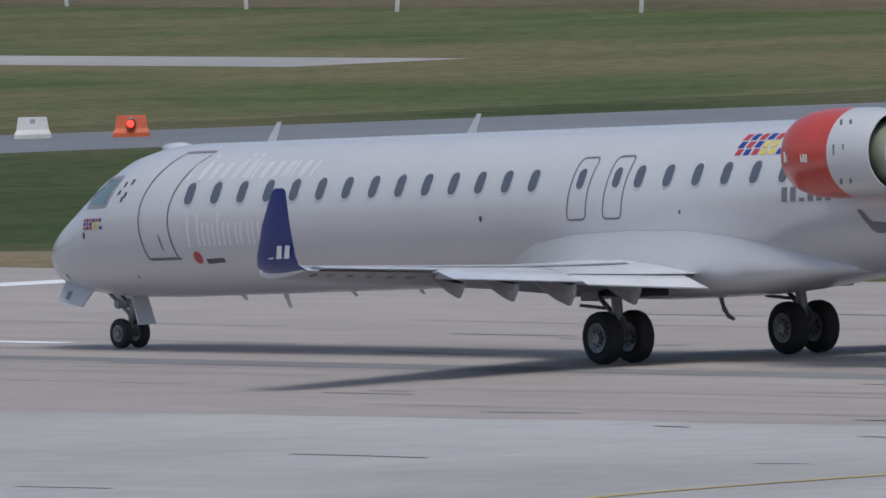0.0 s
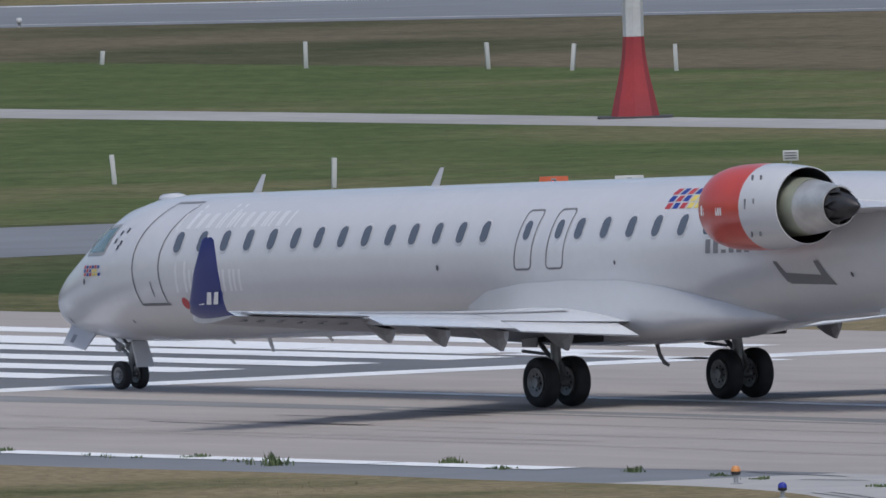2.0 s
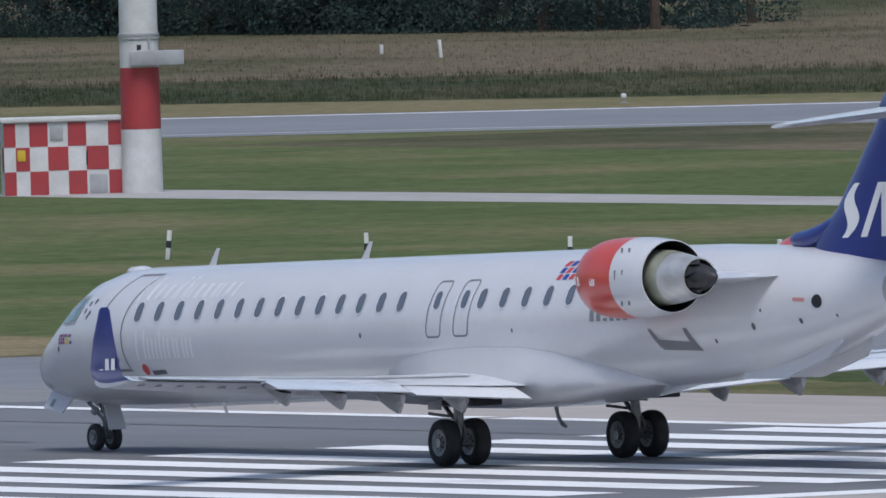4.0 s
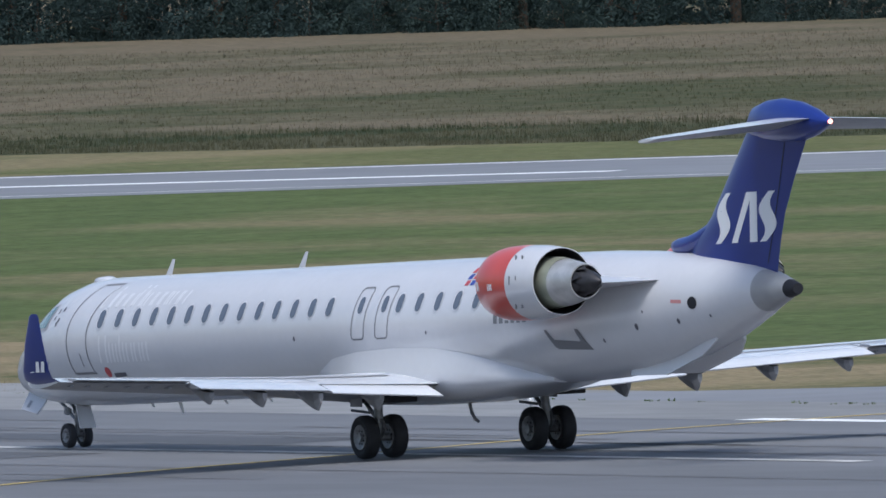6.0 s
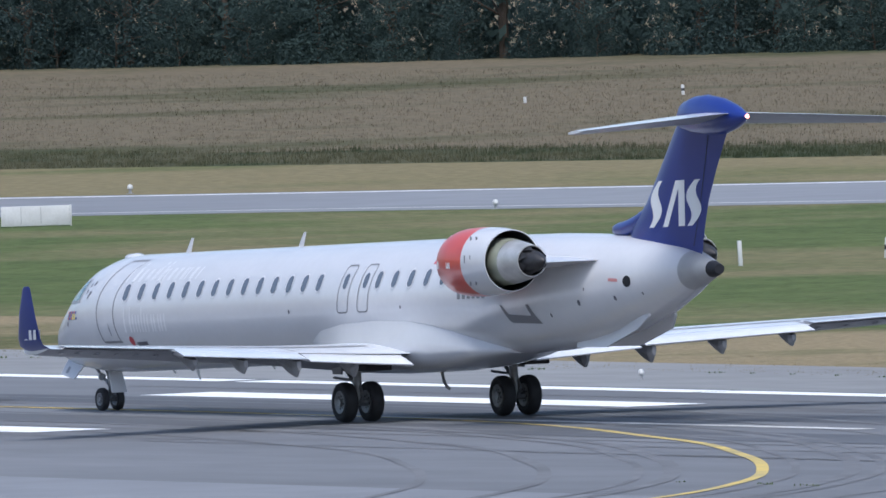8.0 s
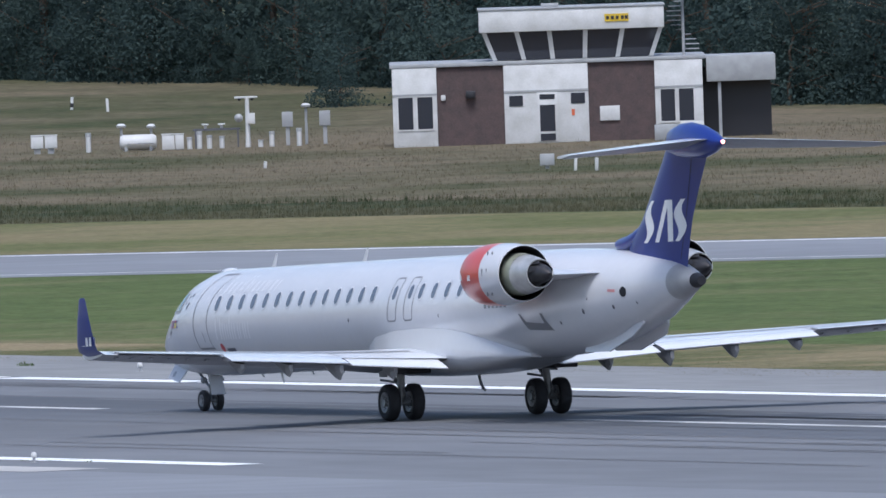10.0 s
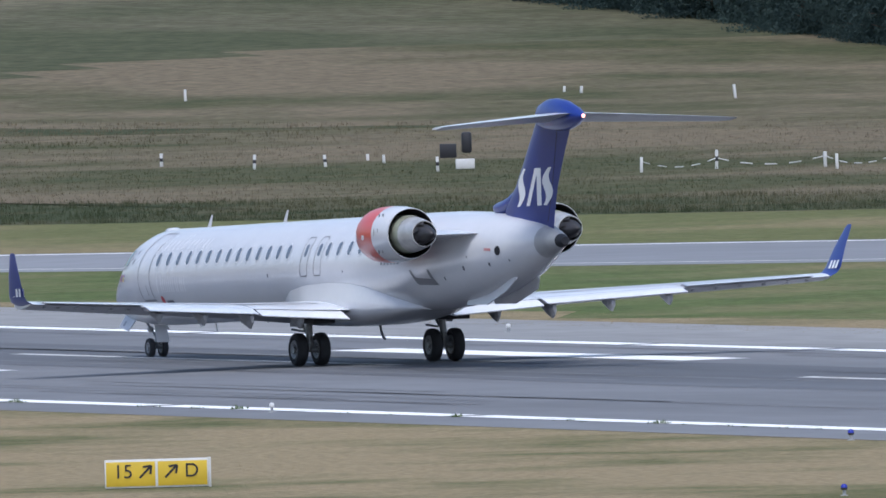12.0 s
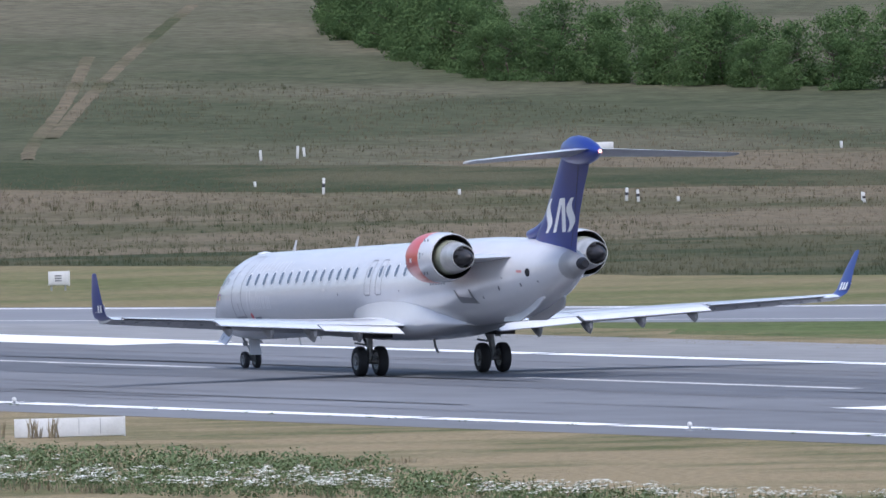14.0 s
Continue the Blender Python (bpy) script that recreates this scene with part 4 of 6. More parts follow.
def build_fuselage(plane):
    body = air("fuselage", loft_body(FUS, 48), M["white"], plane, "glossy white fuselage tube")
    # tail cone in grey, with the dark exhaust at its end
    rows = ((-13.3, 3.50, 2.62, 0.455), (-13.7, 3.40, 2.74, 0.345), (-14.2, 3.26, 2.88, 0.21))
    air("tail_cone", loft_body([(x, a, b, w) for x, a, b, w in rows], 32), M["grey"], body, "dark grey tail cone")
    air("tail_exhaust", loft_body([(-14.2, 3.26, 2.88, 0.205), (-14.42, 3.20, 2.92, 0.15), (-14.50, 3.17, 2.95, 0.12)], 24), M["dark"], body, "black exhaust outlet")
    # belly fairing: leans out from a crease on the fuselage side, upright below it
    rows = []
    for x, top, bot, hw in ((4.6, 1.66, 1.36, 0.80), (4.2, 1.86, 1.26, 1.05), (3.4, 2.10, 1.15, 1.23), (2.2, 2.22, 1.08, 1.31), (0.5, 2.26, 1.04, 1.335), (-1.2, 2.22, 1.05, 1.335), (-2.3, 2.10, 1.10, 1.31), (-3.2, 1.94, 1.18, 1.23), (-4.0, 1.77, 1.27, 1.08), (-4.7, 1.60, 1.35, 0.84), (-5.1, 1.50, 1.39, 0.60)):
        ys, h = skin_y(x, top), top - bot
        half = [(ys - 0.06, top + 0.02), (ys + 0.015, top), (ys + (hw - ys) * 0.45, top - h * 0.20), (ys + (hw - ys) * 0.85, top - h * 0.40), (hw, top - h * 0.56), (hw * 0.96, top - h * 0.74), (hw * 0.85, top - h * 0.88), (hw * 0.62, top - h * 0.97), (hw * 0.3, bot)]
        rows.append([(x, y, z) for y, z in half] + [(x, -y, z) for y, z in half[::-1]])
    air("belly_fairing", rings(bmesh.new(), rows), M["white"], body, "bulged white wing-root fairing", angle=60)
    for s in (1, -1):
        # cabin windows: fourteen ahead of the exits, eight behind
        zc = 3.185
        xs = [13.57 - 0.787 * k for k in range(14)] + [0.25 - 0.835 * k for k in range(8)]
        for x in xs:
            air("window", decal(rounded(x - 0.125, x + 0.125, zc - 0.185, zc + 0.185, 0.11, -0.10), s, 0.006), M["glass"], body, "dark oval cabin window")
            air("window_trim", outline(rounded(x - 0.15, x + 0.15, zc - 0.21, zc + 0.21, 0.13, -0.10), s, 0.03, 0.004), M["trim"], body)
        # two overwing exits
        for x in (2.02, 0.98):
            pts = rounded(x - 0.27, x + 0.27, 2.48, 3.54, 0.10, -0.16)
            ex = air("overwing_exit", outline(pts, s, 0.035), M["seam"], body, "overwing exit outlined in grey")
            wx = x - 0.08
            air("exit_window", decal(rounded(wx - 0.11, wx + 0.11, zc - 0.17, zc + 0.17, 0.10, -0.10), s, 0.007), M["glass"], ex)
        # front passenger door
        zs = np.linspace(2.06, 3.90, 9)
        if s > 0:
            l = [(15.03 - 0.55 * ((z - 2.75) / 1.15) ** 2 * (1 if z > 2.75 else 0.5), z) for z in zs]
            r = [(14.14 - 0.55 * ((z - 2.75) / 1.15) ** 2 * (1 if z > 2.75 else 0.5), z) for z in zs]
            d = air("door_front", outline(l + r[::-1], s, 0.04), M["seam"], body, "closed passenger door outlined in grey")
            air("door_sill", decal([(14.86, 2.03), (13.96, 2.03), (13.96, 2.07), (14.86, 2.07)], s, 0.01, grid=4), M["seam"], d, "dark door sill")
            air("door_handle", decal([(14.42, 2.20), (14.39, 2.20), (14.44, 2.48), (14.47, 2.48)], s, 0.01, grid=2), M["seam"], d)
        # windscreen side pane
        air("windscreen", decal([(17.00, 3.04), (16.20, 3.06), (16.00, 3.50), (16.38, 3.46), (16.63, 3.30)], s, 0.012, grid=0), M["windscreen"], body, "side cockpit window")
        air("windscreen_frame", outline([(17.06, 3.02), (16.18, 3.03), (15.96, 3.53), (16.40, 3.50), (16.66, 3.34)], s, 0.06, 0.008), M["greypaint"], body)
        fw = [(17.08, 3.10), (16.70, 3.36), (16.53, 3.52), (16.63, 3.56), (17.00, 3.50), (17.20, 3.28)]
        air("windscreen_front", decal(fw, s, 0.012), M["windscreen"], body)
        # pale bars for the faint airline titles
        for a, w, hgt in ((13.85, 0.36, 0.42), (13.42, 0.24, 0.27), (13.10, 0.26, 0.27), (12.76, 0.26, 0.27), (12.40, 0.26, 0.42), (12.04, 0.0, 0.27), (11.90, 0.26, 0.27), (11.56, 0.26, 0.27), (11.22, 0.24, 0.27), (10.88, 0.0, 0.27), (10.74, 0.26, 0.27), (10.40, 0.26, 0.27)):
            for x in ((a, a - w) if w else (a,)):
                air("title_bar", decal([(x, 3.42), (x - 0.07, 3.42), (x - 0.07 - 0.30 * hgt, 3.42 + hgt), (x - 0.30 * hgt, 3.42 + hgt)], s, 0.005, grid=3), M["title"], body, "faint pale bar")
        for a, w, hgt in ((13.62, 0.30, 0.58), (13.16, 0.0, 0.42), (13.00, 0.15, 0.40), (12.70, 0.0, 0.58), (12.54, 0.0, 0.42), (12.38, 0.22, 0.40), (12.02, 0.22, 0.40), (11.66, 0.18, 0.40)):
            for x in ((a, a - w) if w else (a,)):
                air("title_bar", decal([(x, 2.26), (x - 0.075, 2.26), (x - 0.075 - 0.08 * hgt, 2.26 + hgt), (x - 0.08 * hgt, 2.26 + hgt)], s, 0.005, grid=3), M["title"], body, "faint pale bar")
        # registration as grey bars
        for k in range(6):
            a = -3.95 - 0.25 * k
            hgt = 0.25 if k != 2 else 0.06
            air("registration_bar", decal([(a, 2.66), (a - 0.16, 2.66), (a - 0.16, 2.66 + hgt), (a, 2.66 + hgt)], s, 0.006, grid=3), M["seam"], body, "grey bar")
        # small flags by the tail and the nose
        for x0, z0, sc, cols in ((-2.30, 3.48, 1.0, 7), (16.98, 2.62, 0.55, 6)):
            for r in range(3):
                for k in range(cols):
                    a = x0 - (0.235 * k - 0.03 * r) * sc
                    z = z0 + 0.125 * r * sc
                    key = "flagyellow" if 2 < k < 5 and r < 2 else ("flagblue" if (k + r) % 2 else "flagred")
                    if k >= 5 and r == 1:
                        continue
                    air("flag", decal([(a, z), (a - 0.17 * sc, z), (a - 0.19 * sc, z + 0.10 * sc), (a - 0.02 * sc, z + 0.10 * sc)], s, 0.007, grid=1), M[key], body)
        # operator roundel and bar below the title
        air("roundel", decal([(13.46 + 0.12 * cos(2 * pi * i / 14), 2.06 + 0.11 * sin(2 * pi * i / 14)) for i in range(14)], s, 0.006), M["flagred"], body, "small red roundel")
        air("operator_bars", decal([(13.24, 1.94), (12.70, 1.96), (12.70, 2.04), (13.24, 2.03)], s, 0.006, grid=3), M["ink"], body, "small dark bars")
        # service panels, ports and pitot probes
        for x, z, r in ((4.8, 2.56, 0.045), (-1.0, 2.55, 0.035), (18.2, 1.80, 0.05), (15.6, 1.75, 0.03), (-8.3, 2.20, 0.04), (-9.6, 2.45, 0.06), (-9.9, 2.75, 0.03), (-11.0, 2.52, 0.05), (16.95, 2.52, 0.05), (-12.0, 2.6, 0.03)):
            air("port", decal([(x + r * cos(2 * pi * i / 10), z + r * 1.2 * sin(2 * pi * i / 10)) for i in range(10)], s, 0.007), M["ink"], body, "small dark port")
        air("air_outlet", decal([(-11.55 + 0.15 * cos(2 * pi * i / 18), 2.88 + 0.13 * sin(2 * pi * i / 18)) for i in range(18)], s, 0.008), M["dark"], body, "round black air outlet")
        for q in (((-6.05, 2.48), (-6.17, 2.48), (-6.55, 2.12), (-6.34, 2.10)), ((-6.38, 2.27), (-7.46, 2.21), (-7.60, 2.03), (-6.40, 2.07)), ((-7.30, 2.47), (-7.44, 2.47), (-7.74, 2.02), (-7.50, 2.04))):
            air("hatch", decal(q, s, 0.006 + 0.001 * (q[0][0] < -6.3) + 0.002 * (q[0][0] < -7), grid=4), M["seam"], body, "grey service hatch mark")
        # small dark marks behind the windscreen
        for x, z in ((15.86, 3.20), (15.74, 3.34), (15.62, 3.16), (15.70, 3.08), (15.52, 3.38)):
            air("mark", decal([(x, z), (x - 0.08, z + 0.02), (x - 0.10, z + 0.09), (x - 0.03, z + 0.10)], s, 0.007, grid=1), M["ink"], body)
        air("small_marks", decal([(-10.85, 2.90), (-11.2, 2.88), (-11.2, 2.95), (-10.85, 2.97)], s, 0.006, grid=2), M["palered"], body)
        # ventral strake
        rows = []
        for x, z, d in ((-8.1, 1.56, 0.10), (-9.6, 1.72, 0.28), (-11.2, 2.06, 0.26), (-11.6, 2.14, 0.06)):
            y = skin_y(x, z) * 0.94
            rows.append([(x, s * (y - 0.06), z + 0.10), (x, s * (y + 0.05), z + 0.06), (x, s * (y + 0.30 * d + 0.05), z - d), (x, s * (y + 0.30 * d), z - d)])
        air("ventral_strake", rings(bmesh.new(), rows), M["white"], body, "white ventral strake")
    # roof and belly aerials
    for x, h in ((12.95, 0.34), (6.99, 0.34)):
        rows = aerofoil_rows([((x, 0, 4.03), 0.28, 0.14), ((x - 0.33, 0, 4.03 + h), 0.13, 0.12)], 6, up=(0, 1, 0))
        air("aerial", rings(bmesh.new(), rows), M["white"], body, "white blade aerial")
    air("roof_fairing", loft_body([(16.05, 4.02, 3.95, 0.05), (15.9, 4.08, 3.9, 0.16), (15.5, 4.09, 3.9, 0.18), (15.3, 4.05, 3.95, 0.08)], 12), M["white"], body)
    for x, h in ((12.6, 0.26), (13.9, 0.10), (10.6, 0.10), (8.6, 0.10)):
        rows = aerofoil_rows([((x, 0, 1.37), 0.16, 0.16), ((x - 0.18, 0, 1.37 - h), 0.10, 0.14)], 6, up=(0, 1, 0))
        air("belly_aerial", rings(bmesh.new(), rows), M["white"], body)
    bm = bmesh.new()
    pts = [(-0.3, 0, 1.06), (-0.38, 0, 0.86), (-0.52, 0, 0.72), (-0.66, 0, 0.66)]
    for a, b in zip(pts, pts[1:]):
        tube(bm, a, b, 0.045, 0.03, 8)
    air("drain_mast", bm, M["under"], body, "hooked drain mast")
    # crease seams round the nose and tail
    for x in (18.45,):
        bm = bmesh.new()
        zz = np.linspace(1.65, 2.84, 14)
        for s in (1, -1):
            for z0, z1 in zip(zz, zz[1:]):
                vs = [bm.verts.new((xx, s * (skin_y(xx, z) + 0.004), z)) for xx, z in ((x, z0), (x - 0.015, z0), (x - 0.015, z1), (x, z1))]
                bm.faces.new(vs)
        air("radome_seam", bm, M["seam"], body)


def wheel_parts(r, w, hub):
    prof = [(-w * 0.30, r * 0.55), (-w * 0.48, r * 0.70), (-w * 0.5, r * 0.84), (-w * 0.40, r * 0.95), (-w * 0.2, r * 0.995), (0, r), (w * 0.2, r * 0.995), (w * 0.40, r * 0.95), (w * 0.5, r * 0.84), (w * 0.48, r * 0.70), (w * 0.30, r * 0.55)]
    tyre = turned(prof, "y", n=32)
    rim = turned([(-w * 0.34, r * 0.10), (-w * 0.36, r * 0.40), (-w * 0.46, r * 0.50), (-w * 0.46, r * 0.57), (w * 0.46, r * 0.57), (w * 0.46, r * 0.50), (w * 0.36, r * 0.40), (w * 0.34, r * 0.10)], "y", n=32)
    cap = turned([(-w * 0.50, r * 0.10), (-w * 0.52, r * 0.20), (-w * 0.2, r * 0.24), (w * 0.2, r * 0.24), (w * 0.52, r * 0.20), (w * 0.50, r * 0.10)], "y", n=16)
    holes = []
    for k in range(8):
        a = 2 * pi * k / 8
        for sd in (1, -1):
            holes.append(turned([(sd * w * 0.365, r * 0.055), (sd * w * 0.375, r * 0.055)], "y", (r * 0.31 * cos(a), 0, r * 0.31 * sin(a)), 8))
    return tyre, rim, cap, holes


WHEELS = []


def build_gear(plane):
    for s in (1, -1):
        yc = s * 1.98
        bm = bmesh.new()
        tube(bm, (0.10, yc * 0.98, 1.45), (0.0, yc, 0.75), 0.10, 0.095, 14)
        tube(bm, (0.0, yc, 0.80), (0.0, yc, 0.42), 0.085, 0.085, 12)
        tube(bm, (0.0, yc - 0.36, 0.44), (0.0, yc + 0.36, 0.44), 0.075, 0.075, 12)
        gear = part("main_gear", bm, M["steel"], plane, "steel main landing gear leg")
        bm = bmesh.new()
        tube(bm, (0.75, yc, 1.30), (0.06, yc, 0.80), 0.045, 0.045, 8)
        tube(bm, (0.80, yc + 0.2, 1.0), (0.30, yc + 0.05, 0.95), 0.03, 0.03, 8)
        part("drag_brace", bm, M["steel"], gear)
        bm = bmesh.new()
        tube(bm, (-0.16, yc, 0.80), (-0.28, yc, 0.62), 0.03, 0.03, 6)
        tube(bm, (-0.28, yc, 0.62), (-0.10, yc, 0.45), 0.03, 0.03, 6)
        part("torque_link", bm, M["steel"], gear)
        part("gear_door", boxed(0.12, 0.62, yc + s * 0.30, yc + s * 0.33, 1.08, 1.42, 0.012), M["under"], gear, "grey landing gear door")
        part("gear_well", boxed(-0.9, 0.9, yc - 0.45, yc + 0.2, 1.16, 1.30, 0.03), M["dark"], gear, "dark open wheel well")
        for dy in (0.325, -0.325):
            WHEELS.append((Vector((0, yc + dy, 0.455)), 0.455, 0.31))
    bm = bmesh.new()
    tube(bm, (16.95, 0, 1.15), (17.2, 0, 0.55), 0.085, 0.08, 12)
    tube(bm, (17.2, 0, 0.58), (17.27, 0, 0.27), 0.055, 0.055, 10)
    tube(bm, (17.27, -0.24, 0.27), (17.27, 0.24, 0.27), 0.045, 0.045, 10)
    gear = part("nose_gear", bm, M["steel"], plane, "steel nose landing gear leg")
    bm = bmesh.new()
    tube(bm, (17.75, 0.12, 1.0), (17.2, 0.06, 0.62), 0.035, 0.035, 8)
    tube(bm, (17.75, -0.12, 1.0), (17.2, -0.06, 0.62), 0.035, 0.035, 8)
    part("drag_brace", bm, M["steel"], gear)
    for dy in (0.11, -0.11):
        part("taxi_light", turned([(17.36, 0.07), (17.44, 0.09), (17.46, 0.085)], "x", (0, dy, 0.78), 14), M["greypaint"], gear)
    bm = bmesh.new()
    rows = [[(16.98, -0.16, 1.05), (16.98, 0.16, 1.05), (17.02, 0.16, 1.05), (17.02, -0.16, 1.05)], [(16.72, -0.19, 0.42), (16.72, 0.19, 0.42), (16.76, 0.19, 0.42), (16.76, -0.19, 0.42)]]
    part("rear_door", rings(bm, rows), M["white"], gear, "white rear gear door", smooth=False)
    for s in (1, -1):
        bm = bmesh.new()
        rows = [[(18.65, s * 0.34, 1.20), (18.65, s * 0.37, 1.20), (17.72, s * 0.40, 1.08), (17.72, s * 0.37, 1.08)], [(18.60, s * 0.58, 0.84), (18.60, s * 0.61, 0.84), (17.84, s * 0.63, 0.74), (17.84, s * 0.60, 0.74)]]
        d = part("nose_door", rings(bm, rows), M["white"], gear, "white nose gear door", smooth=False)
        bm = bmesh.new()
        for k in range(3):
            x = 18.42 - 0.19 * k
            vs = []
            for xx, u in ((x, 0.35), (x - 0.13, 0.35), (x - 0.13, 0.75), (x, 0.75)):
                vs.append(bm.verts.new((xx, s * (0.383 + 0.24 * u + 0.012), 1.17 - 0.36 * u - (18.6 - xx) * 0.12)))
            bm.faces.new(vs)
        part("door_bars", bm, M["under"], gear, smooth=False)
    for dy in (0.19, -0.19):
        WHEELS.append((Vector((17.27, dy, 0.265)), 0.265, 0.17))


def build_wheels(plane):
    made, first = [], {}
    for at, r, w in WHEELS:
        wh = new("wheel")
        wh.parent = plane
        wh.matrix_basis = Matrix.Translation(at)
        if r not in first:
            tyre, rim, cap, holes = wheel_parts(r, w, 0)
            first[r] = [part("tyre", tyre, M["tyre"], wh, "black rubber tyre"), part("rim", rim, M["rim"], wh, "grey metal rim"), part("hub_cap", cap, M["steel"], wh)] + [part("rim_hole", h, M["dark"], wh) for h in holes]
        else:
            for o in first[r]:
                c = o.copy()
                scene.collection.objects.link(c)
                c.parent = wh
        made.append((wh, at, r))
    return made


def build_airliner():
    plane = base("airliner", pose(0, 0, 0), "white twin-engined jet airliner with blue tail and red cowls", "airplane")
    build_fuselage(plane)
    for s in (1, -1):
        build_wing(plane, s)
        build_engine(plane, s)
    build_tail(plane)
    build_gear(plane)
    return plane, build_wheels(plane)


airliner, wheels = build_airliner()


# ---- things on the airfield ----
def facing(x, y, z=0.0, turn=0.0):
    """A pose at a place on the ground whose x axis runs to the right for a viewer on the terrace, and y away from him."""
    return pose(x, y, z, 0, 0, math.degrees(math.atan2(y, x)) - 90 + turn)


def text(parent, body, size, x, z, m, y=-0.02, name="lettering"):
    cu = bpy.data.curves.new(name, "FONT")
    cu.body, cu.size, cu.extrude = body, size, 0.004
    cu.align_x, cu.align_y = "CENTER", "CENTER"
    cu.materials.append(m)
    o = new(name, cu)
    o.parent = parent
    o.matrix_basis = pose(x, y, z, 90, 0, 0)
    return o


def arrow(parent, x, z, size, deg, m, y=-0.02):
    """A plain arrow: shaft and two barbs."""
    bm = bmesh.new()
    a = radians(deg)
    d, n = Vector((cos(a), 0, sin(a))), Vector((-sin(a), 0, cos(a)))

    def bar(p, q, w):
        t = (q - p).normalized()
        u = Vector((-t.z, 0, t.x)) * w / 2
        vs = [bm.verts.new(v) for v in (p - u, q - u, q + u, p + u)]
        bm.faces.new(vs)

    c = Vector((x, y, z))
    tip = c + d * size / 2
    bar(c - d * size / 2, tip, size * 0.13)
    bar(tip - d * size * 0.4 + n * size * 0.3, tip, size * 0.13)
    bar(tip - d * size * 0.4 - n * size * 0.3, tip, size * 0.13)
    return part("arrow", bm, m, parent, smooth=False)


def box_sign(m, w, h, panels, label, depth=0.22, lift=0.03):
    """A box sign on two short legs: coloured face panels in a pale frame."""
    s = base("taxiway_sign", m, label, "sign", "airfield signs")
    part("housing", boxed(-w / 2, w / 2, 0.0, depth, lift, lift + h, 0.012), M["whitepaint"], s, "pale metal housing")
    part("end_cap", boxed(w / 2 + 0.002, w / 2 + 0.06, -0.02, depth + 0.02, lift - 0.03, lift + h + 0.01, 0.01), M["whitepaint"], s, "white end cap")
    for x in (-w * 0.35, w * 0.35):
        part("leg", boxed(x - 0.03, x + 0.03, depth * 0.4, depth * 0.6, 0.0, lift), M["greypaint"], s)
    for x0, x1, mm in panels:
        part("panel", boxed(x0, x1, -0.012, -0.002, lift + 0.04, lift + h - 0.05, 0.003), M[mm], s)
    return s


def build_signs():
    s = box_sign(facing(-656.8, 246.4), 2.42, 0.66, ((-1.18, -0.03, "signyellow"), (0.03, 1.18, "signyellow")), "yellow taxiway direction sign in a white frame on grass")
    text(s, "15", 0.46, -0.78, 0.40, M["black"])
    arrow(s, -0.26, 0.40, 0.40, 45, M["black"])
    arrow(s, 0.34, 0.40, 0.40, 45, M["black"])
    text(s, "D", 0.46, 0.82, 0.40, M["black"])
    s = box_sign(facing(-590.1, 361.2), 2.55, 0.62, ((-1.24, -0.36, "signyellow"), (-0.34, 0.125, "black"), (0.145, 1.24, "signyellow")), "yellow and black taxiway location sign")
    text(s, "C", 0.46, -0.905, 0.38, M["black"])
    arrow(s, -0.62, 0.36, 0.36, 90, M["black"])
    arrow(s, 0.92, 0.36, 0.36, 90, M["black"])
    text(s, "D", 0.44, -0.105, 0.38, M["signyellow"])
    text(s, "15", 0.46, 0.475, 0.38, M["black"])
    s = box_sign(facing(-797.6, 328.2), 1.74, 0.52, ((-0.84, 0.84, "signred"),), "red runway holding position sign")
    text(s, "33-15", 0.44, 0.0, 0.32, M["whitepaint"])
    s = box_sign(facing(-798.6, 327.9, 0.0), 0.64, 0.46, ((-0.29, 0.29, "whitepaint"),), "small white square information sign", lift=0.62)
    text(s, "H", 0.36, 0.0, 0.84, M["black"])
    s = box_sign(facing(-530.3, 337.3), 0.66, 0.56, ((-0.31, 0.31, "whitepaint"),), "white square sign with a black letter")
    text(s, "H", 0.46, 0.0, 0.34, M["black"])
    s = box_sign(facing(-1035.2, 338.6), 0.72, 0.50, ((-0.33, 0.33, "whitepaint"),), "small white sign with dark bars", lift=0.2)
    for z in (0.36, 0.45, 0.54):
        part("bar", boxed(-0.12, 0.12, -0.02, -0.013, z - 0.02, z + 0.02), M["ink"], s)
    # white backs of signs that face the other way
    for x, y, w, h in ((-588.0, 362.4, 1.30, 0.60), (-824.6, 385.8, 2.08, 0.60), (-800.4, 262.0, 3.05, 0.52)):
        s = box_sign(facing(x, y), w, h, (), "white blank back of an airfield sign on grass")
        for k in range(1, int(w / 0.6)):
            part("rib", boxed(-w / 2 + 0.6 * k, -w / 2 + 0.6 * k + 0.02, -0.014, -0.002, 0.1, h), M["greypaint"], s)
    s = base("notice_board", facing(-579.5, 382.7), "small white notice board with dark bars on a post", "sign")
    part("board", boxed(-0.18, 0.18, -0.01, 0.01, 0.38, 0.62, 0.004), M["whitepaint"], s)
    for z in (0.44, 0.50, 0.56):
        part("bar", boxed(-0.14, 0.14, -0.016, -0.011, z - 0.012, z + 0.012), M["ink"], s)
    part("post", boxed(-0.025, 0.025, 0.012, 0.05, 0, 0.6), M["greypaint"], s)


def marker_post(m, h, striped, label):
    p = base("marker_post", m, label, "post", "marker posts")
    w = 0.055
    part("shaft", boxed(-w, w, -w, w, 0, h, 0.012), M["whitepaint"], p, "white plastic shaft")
    if striped:
        part("band", boxed(-w - 0.004, w + 0.004, -w - 0.004, w + 0.004, h * 0.42, h * 0.66, 0.006), M["black"], p, "black band")
    return p


